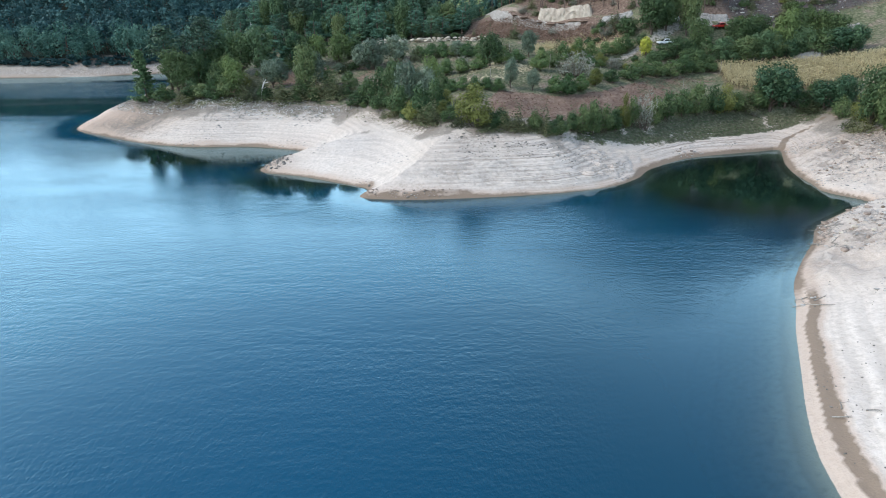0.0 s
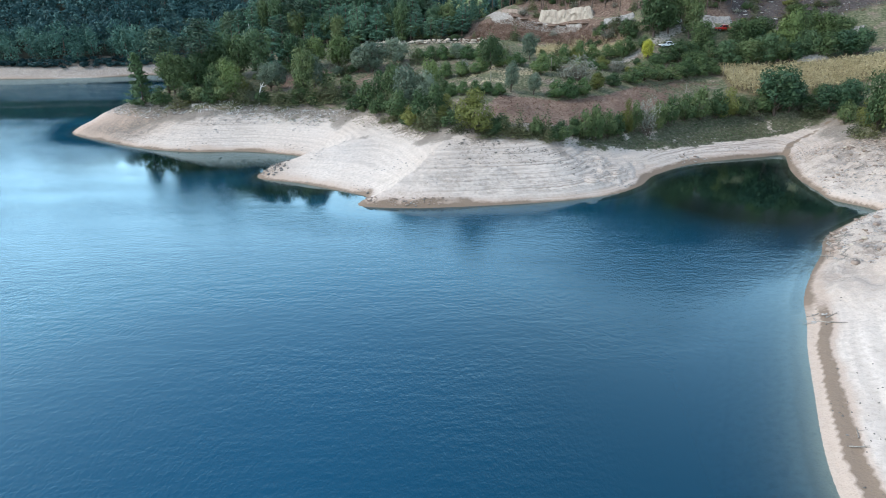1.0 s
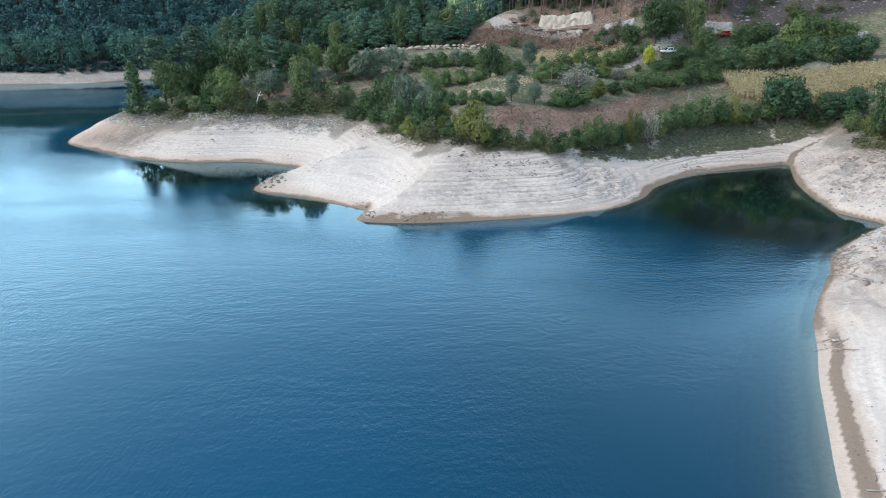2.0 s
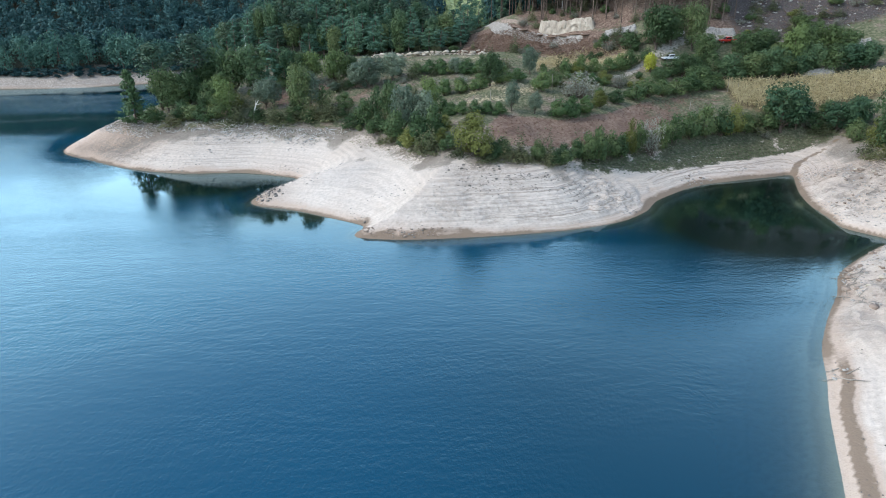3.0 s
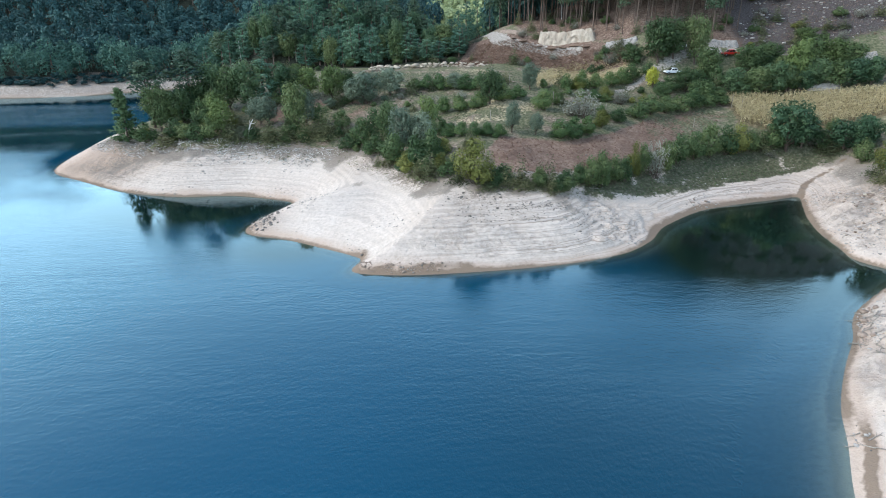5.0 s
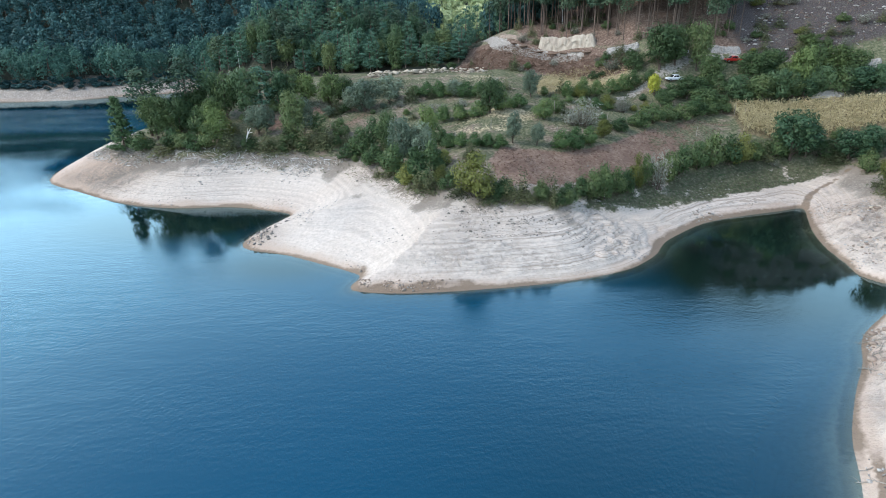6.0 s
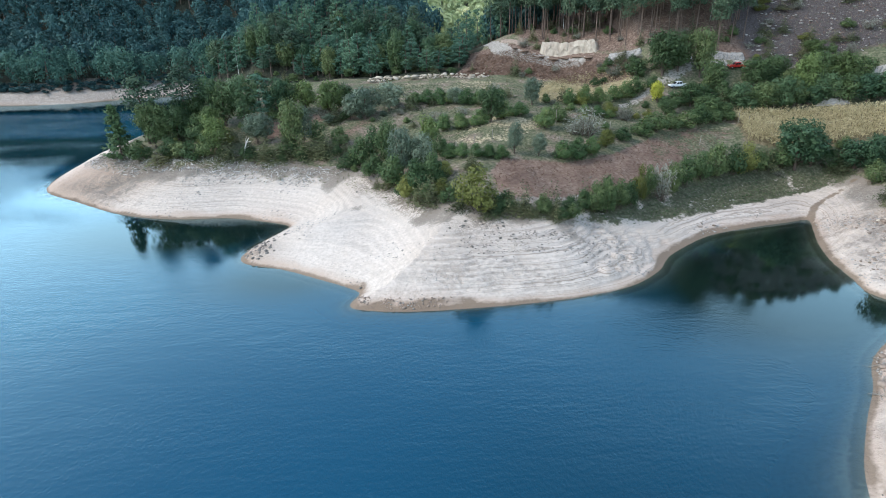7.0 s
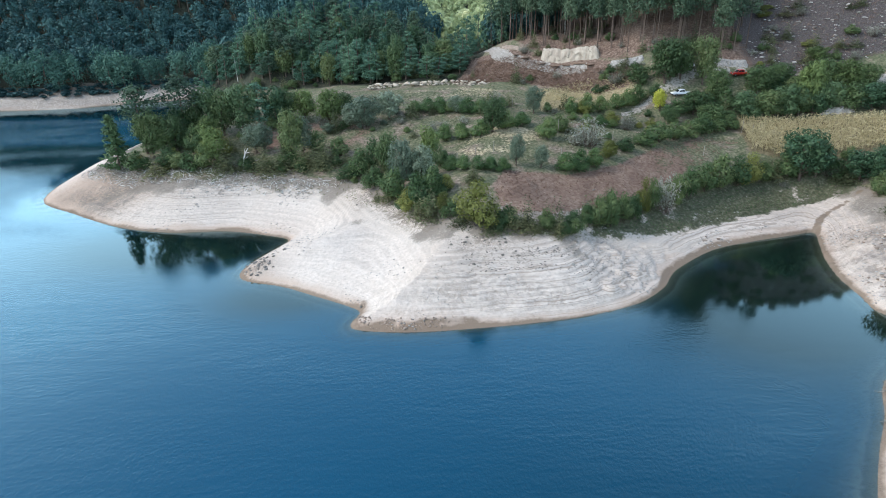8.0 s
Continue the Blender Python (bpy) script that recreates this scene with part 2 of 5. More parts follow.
def shore_distance(x, y):
    """Metres to the water's edge: positive on land, negative on the lake."""
    x, y = np.asarray(x, float), np.asarray(y, float)
    best, inside = np.full(x.shape, 1e9), np.zeros(x.shape, bool)
    for (ax, ay), (bx, by) in zip(SHORE[:-1], SHORE[1:]):
        dx, dy = bx - ax, by - ay
        u = np.clip(((x - ax) * dx + (y - ay) * dy) / (dx * dx + dy * dy + 1e-9), 0, 1)
        best = np.minimum(best, (x - ax - u * dx) ** 2 + (y - ay - u * dy) ** 2)
        inside ^= ((ay > y) != (by > y)) & (x < (bx - ax) * (y - ay) / (by - ay + 1e-12) + ax)
    return np.sqrt(best) * np.where(inside, -1, 1)


def bump(x, y, cx, cy, rx, ry):
    return np.exp(-(((x - cx) / rx) ** 2 + ((y - cy) / ry) ** 2))


def soft(x, w):
    """Zero below 0, rising with slope 1 above, rounded over w."""
    return w * np.logaddexp(0, x / w)


def smoothstep(a, b, x):
    u = np.clip((x - a) / (b - a), 0, 1)
    return u * u * (3 - 2 * u)


def water_lines(x, y, z, d):
    """The old shorelines on the bank: which step a height lies on, the step's height and how sharply it is cut."""
    step = 0.56 + 0.16 * value_noise(x, y, 40, 41)
    k = z / step + 0.9 * value_noise(x, y, 34, 43) + 0.1 * value_noise(x, y, 7, 44)
    cut = 0.10 + 0.9 * value_noise(x, y, 18, 47) + 0.95 * bump(x, y, 29, 109, 17, 11) + 1.0 * bump(x, y, 60, 132, 26, 13) + 0.45 * bump(x, y, 8, 104, 14, 7) + 0.5 * bump(x, y, -56, 148, 22, 9) + 0.5 * bump(x, y, 72, 112, 8, 18)
    return k, step, smoothstep(0.15, 0.5, z) * smoothstep(8.5, 6.0, z) * smoothstep(34, 24, d) * np.clip(cut, 0, 1)


def ground_height(x, y, d=None):
    x, y = np.asarray(x, float), np.asarray(y, float)
    d = shore_distance(x, y) if d is None else d
    far = smoothstep(255, 300, y) * smoothstep(-70, -110, x) + smoothstep(-150, -250, x)   # the opposite shore
    far = np.clip(far, 0, 1)
    east = smoothstep(128, 118, y) * smoothstep(20, 30, x)                                 # the bank beside the camera
    even = np.clip(1.5 * bump(x, y, 29, 108, 14, 11) + bump(x, y, 62, 132, 22, 9), 0, 1)         # smooth stretches of the bank
    warp = d + 2.2 * fbm(x, y, 16, 3, 3) * smoothstep(1, 8, d) * (1 - 0.85 * even)
    land = np.maximum(warp, 0)
    # bank, then the terraced fields
    z = 0.42 * land - 0.42 * soft(land - 20, 2.5) + 0.27 * soft(land - 21, 3) - 0.2 * soft(land - 58, 6)
    z = z * (1 - 0.68 * bump(x, y, 79, 141, 17, 10) - 0.3 * bump(x, y, 57, 134, 11, 8) - 0.42 * bump(x, y, -13, 121, 9, 15) - 0.32 * bump(x, y, -54, 147, 22, 8))
    z = z + 1.2 * bump(x, y, 12, 108, 16, 7) + 0.8 * bump(x, y, -62, 152, 14, 8) + 2.6 * bump(x, y, 38, 155, 24, 17)
    z = np.where(east > 0, z * (1 - east) + east * (0.36 * land - 0.12 * soft(land - 14, 4)), z)
    z = np.where(far > 0, z * (1 - far) + far * (0.3 * land - 0.05 * soft(land - 20, 5)), z)
    # the hills behind
    foot = np.interp(x, [-140, -70, -20, 5, 25, 40, 62, 90, 140], [290, 238, 246, 238, 217, 208, 182, 183, 180])
    hill = 0.62 * soft(y - foot, 3) * (1 - far)
    hill = hill - soft(hill - np.interp(x, [-20, 20, 40, 58, 72, 90], [25, 22, 16, 17, 48, 200]), 5)                  # the wooded ridge behind the point is a low one
    gap = np.exp(-((x - 12 - (y - 230) * 0.02) / (22 + 0.05 * np.abs(y - 230))) ** 2) * smoothstep(232, 262, y)       # the valley between them
    z = z + hill * (1 - 0.93 * gap) + 0.9 * soft(d - 90, 15) * far
    z = z + 0.55 * soft(y - 560, 40) + 0.3 * soft(-y - 150, 40) + 0.35 * soft(x - 110, 15) + 0.35 * soft(-x - 420, 30)
    z = z + 1.2 * soft(z - 45, 3) * smoothstep(62, 92, x) * smoothstep(160, 130, x)          # the felled hill steepens towards its crest
    z = z - soft(z - np.interp(x, [60, 85, 105, 135, 160], [60, 66, 84, 84, 66]), 4) * smoothstep(50, 70, x) * smoothstep(-60, 60, y)
    z = 260 * (1 - np.exp(-z / 260))
    z = np.where(far > 0, z - far * soft(z - 69, 7), z)
    # unevenness
    rough = smoothstep(1, 7, land) * (1 - 0.85 * even)
    z = z + rough * (0.9 * fbm(x, y, 14, 4, 11) + 0.25 * fbm(x, y, 2.4, 3, 21)) * (0.55 + 0.45 * smoothstep(8, 30, land))
    rubble = 1.5 * east * smoothstep(52, 66, y) + 0.6 * bump(x, y, -36, 119, 5, 4) + 1.0 * bump(x, y, -82, 160, 24, 10) + 0.62 * bump(x, y, 2, 104, 16, 6.5)
    z = z + rubble * smoothstep(0.8, 3, land) * (0.75 * fbm(x, y, 3.6, 3, 31) + 0.55 * np.abs(fbm(0.55 * x, y, 1.7, 3, 33)))
    # old water lines cut small steps in the bank
    k, step, strength = water_lines(x, y, z, d)
    z = z + (np.floor(k) + smoothstep(0.48, 0.96, k - np.floor(k)) - k) * step * strength
    z = np.where(land < 0.7, z * land / 0.7 + 0.36 * land * (1 - land / 0.7), z)
    # a steep little lip at the water's edge, and the lake bed
    z = np.where(d > 0, z + 0.22 * smoothstep(0.0, 1.3, d), 0)
    return np.where(d > 0, z, -np.minimum(0.3 * -d, 9.0) + 0.12 * fbm(x, y, 3, 2, 5) * smoothstep(0.3, 2, -d))


def axis(stops):
    """Grid lines from (start, spacing) stretches; the last one only ends it."""
    out = []
    for (a, s), (b, _) in zip(stops[:-1], stops[1:]):
        out.append(np.linspace(a, b, max(int(round((b - a) / s)), 1), endpoint=False))
    return np.append(np.concatenate(out), stops[-1][0])


def grid_mesh(name, xs, ys, z, keep=None):
    nx, ny = len(xs), len(ys)
    gx, gy = np.meshgrid(xs, ys)
    co = np.stack([gx, gy, z], -1).reshape(-1, 3)
    i = (np.arange(ny - 1)[:, None] * nx + np.arange(nx - 1)[None]).reshape(-1)
    quads = np.stack([i, i + 1, i + nx + 1, i + nx], -1)
    if keep is not None:
        quads = quads[keep.reshape(-1)[quads].any(1)]
    return quads_mesh(name, co, quads, smooth=True)


def quads_mesh(name, co, quads, smooth=False):
    me = bpy.data.meshes.new(name)
    n = quads.shape[1]
    me.vertices.add(len(co))
    me.vertices.foreach_set("co", np.ascontiguousarray(co, np.float32).ravel())
    me.loops.add(quads.size)
    me.loops.foreach_set("vertex_index", quads.astype(np.int32).ravel())
    me.polygons.add(len(quads))
    me.polygons.foreach_set("loop_start", (np.arange(len(quads)) * n).astype(np.int32))
    if smooth:
        me.polygons.foreach_set("use_smooth", np.ones(len(quads), bool))
    me.update(calc_edges=True)
    me.validate()
    return me


def give(me, name, values):
    a = me.attributes.new(name, "FLOAT", "POINT")
    a.data.foreach_set("value", np.ascontiguousarray(values, np.float32).ravel())


def inside(x, y, corners):
    """How far inside a field: 1 inside, 0 outside, with an edge about a metre soft."""
    r = np.zeros(x.shape, bool)
    best = np.full(x.shape, 1e9)
    for (ax, ay), (bx, by) in zip(corners, corners[1:] + corners[:1]):
        r ^= ((ay > y) != (by > y)) & (x < (bx - ax) * (y - ay) / (by - ay + 1e-12) + ax)
        dx, dy = bx - ax, by - ay
        u = np.clip(((x - ax) * dx + (y - ay) * dy) / (dx * dx + dy * dy), 0, 1)
        best = np.minimum(best, np.hypot(x - ax - u * dx, y - ay - u * dy))
    return np.clip(0.5 + np.where(r, best, -best) / 2.0, 0, 1)


BROWN_FIELD = [(10, 131), (11.5, 121.5), (20, 120.5), (29, 129), (41, 136), (60, 152), (73, 163), (66, 167), (52, 158), (38, 145), (26, 139), (13, 138.5)]
CORN_FIELD = [(76.5, 175), (96, 169.5), (107, 162.5), (114, 158), (108, 148), (91, 153), (80, 155), (74, 159)]
MEADOW = [(25, 118.5), (34, 121.5), (44, 126.5), (54, 132.5), (66, 137.5), (78, 142), (92, 143), (92, 152), (73, 157), (58, 149), (46, 140.5), (36, 132), (27, 125)]

ORCHARD_SOIL = [(-60, 183), (-48, 172), (-30, 168), (-18, 168), (-14, 176), (-26, 184), (-44, 188)]

GROUND = ground_material()
gx = axis([(-2600, 300), (-1100, 80), (-420, 20), (-180, 4), (-116, 0.5), (22, 0.36), (58, 0.5), (96, 2.5), (150, 10), (300, 60), (1100, 300), (2600, 1)])
gy = axis([(-2600, 300), (-700, 60), (-160, 10), (10, 1.5), (28, 0.40), (64, 0.5), (92, 0.33), (136, 0.45), (172, 1.0), (240, 3), (360, 10), (640, 50), (1400, 300), (2900, 1)])
GX, GY = np.meshgrid(gx, gy)
GD = shore_distance(GX, GY)
GZ = ground_height(GX, GY, GD)
ground = tagged(new("ground", grid_mesh("ground", gx, gy, GZ)), "pale sandy reservoir bank rising to brown fields and wooded hills", "ground", kind="structure")
ground.data.materials.append(GROUND)
east = smoothstep(128, 118, GY) * smoothstep(20, 30, GX)
WEEDLINE = np.interp(GX, [-60, -20, 5, 15, 28, 40], [6.0, 6.1, 7.6, 7.3, 5.5, 4.6])                # where the bare bank ends
give(ground.data, "sand", smoothstep(2.4, 1.0, GZ - WEEDLINE + 1.8 * fbm(GX, GY, 6, 4, 61) - 7 * east) * smoothstep(45, 30, GD))
beach = smoothstep(62, 56, GY) * smoothstep(20, 26, GX)
rim = GZ + 0.3 * fbm(GX, GY, 9, 3, 71)
shoal = smoothstep(-1.8, -0.7, GD)
strand = 0.36 * np.maximum(GD, 0) + 0.2 * smoothstep(0, 1.3, GD) + 0.32 * fbm(GX, GY, 9, 3, 71) + 0.08 * fbm(GX, GY, 2.5, 2, 77)
DRAIN = smooth_line([(75.5, 131), (77.5, 134), (80, 136.5), (84, 139), (90, 141.5)])                 # wet gully that runs down into the cove
drain = np.minimum.reduce([np.hypot(GX - x, GY - y) for x, y in DRAIN])
edge = rim + 0.3 * fbm(GX, GY, 3.5, 2, 75)
give(ground.data, "wet", shoal * ((1 - beach) * np.clip(smoothstep(0.62, 0.12, edge) + 1.1 * bump(GX, GY, 56, 124, 24, 14) * smoothstep(1.0, 0.4, edge) + smoothstep(1.1, 0.3, drain) * (0.9 + 1.2 * fbm(GX, GY, 2, 3, 80)) + 1.6 * smoothstep(2.6, 0.9, GD) * np.exp(-((GX + 4) / 12) ** 2) * smoothstep(110, 102, GY) * (0.85 + 1.4 * fbm(GX, GY, 2.2, 3, 78)) + 0.8 * bump(GX, GY, -36.5, 118.5, 3.5, 4) * (0.7 + 1.5 * fbm(GX, GY, 2.2, 3, 78)), 0, 1) + beach * (0.25 * smoothstep(0.5, 0.2, strand) + 0.95 * smoothstep(0.43, 0.50, strand) * smoothstep(0.96, 0.88, strand))))
give(ground.data, "damp", np.clip(0.2 + 0.8 * shoal * smoothstep(1.25, 0.35, rim + 0.5 * fbm(GX, GY, 4, 3, 79)) + 0.75 * beach * shoal * smoothstep(1.15, 0.9, strand), 0, 1))
give(ground.data, "ochre", 1.25 * bump(GX, GY, -88, 162, 22, 13) + 0.6 * bump(GX, GY, -36, 117, 7, 6) + 0.5 * bump(GX, GY, 84, 120, 18, 18) + 1.2 * bump(GX, GY, -6, 95.5, 12, 3.2) + 0.6 * bump(GX, GY, -40, 138, 10, 4) + 0.4 * bump(GX, GY, 56, 66, 18, 14))
give(ground.data, "fringe", np.clip(smoothstep(-1.1, 0.7, GZ - WEEDLINE + 2.6 * fbm(GX, GY, 7, 5, 73)) * smoothstep(60, 40, GD) * (1 - 0.6 * east) + 0.85 * bump(GX, GY, -66, 159, 34, 6) * (0.7 + 1.4 * fbm(GX, GY, 5, 4, 74)) + 0.5 * smoothstep(240, 260, GY), 0, 0.95))
give(ground.data, "debris", np.clip(smoothstep(3.5, 7.5, GZ) * smoothstep(11, 8, GZ) * smoothstep(-0.35, 0.35, fbm(GX, GY, 12, 3, 81)) + 0.3 * east * smoothstep(50, 64, GY) * smoothstep(1, 4, GD) + 0.9 * bump(GX, GY, -35, 118, 5, 4) + 0.75 * bump(GX, GY, -80, 162, 20, 8) + 0.6 * smoothstep(250, 262, GY), 0, 1))
slope_face = 0.62 * bump(GX, GY, 8, 105, 17, 8) * smoothstep(0.7, 1.4, GZ) + 1.5 * bump(GX, GY, -80, 159, 24, 10) + 1.4 * bump(GX, GY, 80, 118, 20, 20) + 1.2 * bump(GX, GY, 58, 74, 18, 12) + 0.9 * smoothstep(248, 262, GY)
give(ground.data, "rubble", np.clip(1.3 * slope_face * (0.55 + 1.1 * fbm(0.5 * GX, GY, 5, 3, 141)), 0, 1))
# step faces that take the painted shade
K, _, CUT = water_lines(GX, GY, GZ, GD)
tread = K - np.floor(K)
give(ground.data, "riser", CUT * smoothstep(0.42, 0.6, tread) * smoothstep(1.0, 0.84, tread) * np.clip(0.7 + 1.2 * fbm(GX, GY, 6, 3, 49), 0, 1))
give(ground.data, "furrow", np.maximum(inside(GX, GY, BROWN_FIELD) * (1 - smoothstep(34, 62, GX) * np.clip(0.5 + 1.3 * fbm(GX, GY, 7, 4, 111), 0, 0.85)), 0.75 * inside(GX, GY, ORCHARD_SOIL) * (0.6 + 1.4 * fbm(GX, GY, 7, 3, 109))))
give(ground.data, "straw", inside(GX, GY, CORN_FIELD))
give(ground.data, "green", np.clip(inside(GX + 2.2 * fbm(GX, GY, 4, 4, 101), GY + 2.2 * fbm(GX, GY, 4, 4, 103), MEADOW) * (0.9 + 0.9 * fbm(GX, GY, 3, 4, 105)), 0, 1))
LAWN = [(2, 152), (6, 162), (18, 164), (26, 157), (16, 147), (8, 146)]
BACK_FIELD = [(-14, 196), (-12, 214), (8, 214), (26, 206), (28, 186), (10, 188)]
STUBBLE = [(27, 180), (29, 208), (42, 209), (58, 198), (57, 189), (46, 184)]
give(ground.data, "pale", np.clip(0.7 * inside(GX, GY, LAWN) + 0.42 * inside(GX, GY, BACK_FIELD) + inside(GX, GY, STUBBLE), 0, 1) * (0.75 + 0.8 * fbm(GX, GY, 6, 3, 107)))
give(ground.data, "lines", np.clip(0.9 * bump(GX, GY, -84, 157, 20, 8) + 0.6 * bump(GX, GY, -56, 148, 14, 8) + 0.28 * bump(GX, GY, 12, 104, 18, 8) + bump(GX, GY, 62, 132, 30, 14) + 0.8 * bump(GX, GY, 30, 106, 20, 10) + 0.2 * smoothstep(2.0, 0.6, GZ), 0, 0.75))
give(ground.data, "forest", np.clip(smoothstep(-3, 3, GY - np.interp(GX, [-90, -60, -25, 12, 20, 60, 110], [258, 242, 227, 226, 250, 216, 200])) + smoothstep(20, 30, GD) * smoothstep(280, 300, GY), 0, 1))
TRACK = smooth_line([(13, 262), (16, 250), (19, 240.3), (23, 230), (29, 224), (37, 218.5), (45, 212.5)])
ROAD = smooth_line([(50, 181), (57.3, 186.5), (63, 189.5), (71.9, 193.5), (82, 194.5), (100, 190)])
track = np.minimum.reduce([np.hypot(GX - x, GY - y) for x, y in TRACK])
road = np.minimum.reduce([np.hypot(GX - x, GY - y) for x, y in ROAD])
give(ground.data, "sand_track", np.clip(smoothstep(2.4, 1.2, track + 1.6 * fbm(GX, GY, 4, 3, 97)) + 0.62 * smoothstep(2.2, 1.0, road + 1.2 * fbm(GX, GY, 4, 3, 98)), 0, 1))
CLEARED = [(4, 223), (12, 240), (30, 230), (52, 210), (60, 203), (56, 196), (46, 198), (28, 213)]
HILL_FLOOR = [(16, 262), (30, 232), (46, 216), (60, 204), (76, 197), (92, 195), (104, 226), (118, 262), (70, 290)]   # bare slope under the pines
give(ground.data, "cleared", np.maximum(inside(GX, GY, CLEARED), 0.9 * inside(GX, GY, HILL_FLOOR)))
give(ground.data, "stony", smoothstep(84, 96, GX) * smoothstep(186, 194, GY) * smoothstep(260, 230, GY))

WATER = water_material()
wx = axis([(-430, 12), (-120, 0.9), (80, 1)])
wy = axis([(-200, 12), (20, 0.9), (145, 3), (360, 1)])
WX, WY = np.meshgrid(wx, wy)
WD = shore_distance(WX, WY)
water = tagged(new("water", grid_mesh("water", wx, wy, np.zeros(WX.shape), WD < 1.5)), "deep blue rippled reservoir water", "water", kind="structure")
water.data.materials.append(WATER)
give(water.data, "murk", 1 - 0.86 * np.exp(-np.maximum(-WD, 0) * (0.62 + 0.5 * smoothstep(-40, -70, WX) - 0.28 * bump(WX, WY, 60, 112, 22, 18) - 0.32 * smoothstep(78, 60, WY) * smoothstep(0, 20, WX))))
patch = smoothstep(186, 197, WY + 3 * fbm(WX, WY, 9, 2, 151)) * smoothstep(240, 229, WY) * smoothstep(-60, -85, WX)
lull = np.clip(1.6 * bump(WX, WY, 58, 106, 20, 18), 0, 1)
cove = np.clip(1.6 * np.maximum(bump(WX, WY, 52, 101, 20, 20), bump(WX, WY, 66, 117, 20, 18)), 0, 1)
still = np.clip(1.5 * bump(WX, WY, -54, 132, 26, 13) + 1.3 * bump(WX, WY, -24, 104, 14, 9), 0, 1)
lee = smoothstep(52 + 4 * fbm(WX, WY, 14, 3, 155), 45, WY) * smoothstep(2, 16, WX)                # sheltered water along the near beach
give(water.data, "breeze", (1 - 0.86 * lee) * (np.clip(smoothstep(0, 12, -WD), 0.2, 1) * (1 - 0.97 * lull) * (1 - 0.93 * still) * (1 - 0.95 * smoothstep(278, 296, WY)) * (1 - 0.58 * patch * (0.8 + 0.5 * fbm(WX, WY, 5, 3, 153))) + 0.8 * bump(WX, WY, 40, 72, 15, 4.5)))
# tree and hill reflections and weaker sky glare, put into the body colour
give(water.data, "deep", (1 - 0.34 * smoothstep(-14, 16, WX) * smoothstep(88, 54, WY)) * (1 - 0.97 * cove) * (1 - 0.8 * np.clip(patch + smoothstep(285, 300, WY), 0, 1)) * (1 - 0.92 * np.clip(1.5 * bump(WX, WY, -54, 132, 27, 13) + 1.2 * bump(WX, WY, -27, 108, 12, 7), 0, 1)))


# ---- plant materials ----
def leaf_material(name, dark, mid, light, rough=0.6, through_light=0.25):
    """Leaves that differ one by one and plant by plant; tone: how light a tree of a far wood is."""
    m, t, b = shader(name)
    info, geo = t.nodes.new("ShaderNodeObjectInfo"), t.nodes.new("ShaderNodeNewGeometry")
    v = maths(t, "ADD", maths(t, "MULTIPLY", geo.outputs["Random Per Island"], 0.16), maths(t, "MULTIPLY", info.outputs["Random"], 0.34))
    v = maths(t, "ADD", v, maths(t, "MULTIPLY", noise_node(t, 0.55, 4), 0.52))
    v = maths(t, "ADD", v, attribute(t, "tone"))
    c = ramp(t, v, [(0.14, dark), (0.48, mid), (0.88, light)])
    t.links.new(c, b.inputs["Base Color"])
    b.inputs["Roughness"].default_value, b.inputs["Specular IOR Level"].default_value = rough, 0.25
    thin, both = t.nodes.new("ShaderNodeBsdfTranslucent"), t.nodes.new("ShaderNodeMixShader")
    t.links.new(c, thin.inputs["Color"])
    both.inputs[0].default_value = through_light
    t.links.new(b.outputs[0], both.inputs[1])
    t.links.new(thin.outputs[0], both.inputs[2])
    t.links.new(both.outputs[0], t.nodes["Material Output"].inputs["Surface"])
    return m


def rough_material(name, dark, light, scale=3.0, stretch=(1, 1, 1), roughness=0.9, relief=0.5):
    m, t, b = shader(name)
    info = t.nodes.new("ShaderNodeObjectInfo")
    geo = t.nodes.new("ShaderNodeNewGeometry")
    n = noise_node(t, scale, 5, 0.6, stretch)
    v = maths(t, "ADD", maths(t, "MULTIPLY", n, 0.8), maths(t, "MULTIPLY", maths(t, "ADD", geo.outputs["Random Per Island"], info.outputs["Random"]), 0.18))
    t.links.new(ramp(t, v, [(0.3, dark), (0.8, light)]), b.inputs["Base Color"])
    b.inputs["Roughness"].default_value, b.inputs["Specular IOR Level"].default_value = roughness, 0.25
    bumped(t, b, n, relief, 0.08)
    return m


def plain_material(name, colour, roughness=0.5, metallic=0.0):
    m, t, b = shader(name)
    n = noise_node(t, 3.0, 3)
    t.links.new(mixed(t, maths(t, "MULTIPLY", n, 0.25), colour, tuple(0.6 * c for c in colour)), b.inputs["Base Color"])
    b.inputs["Roughness"].default_value, b.inputs["Metallic"].default_value = roughness, metallic
    return m


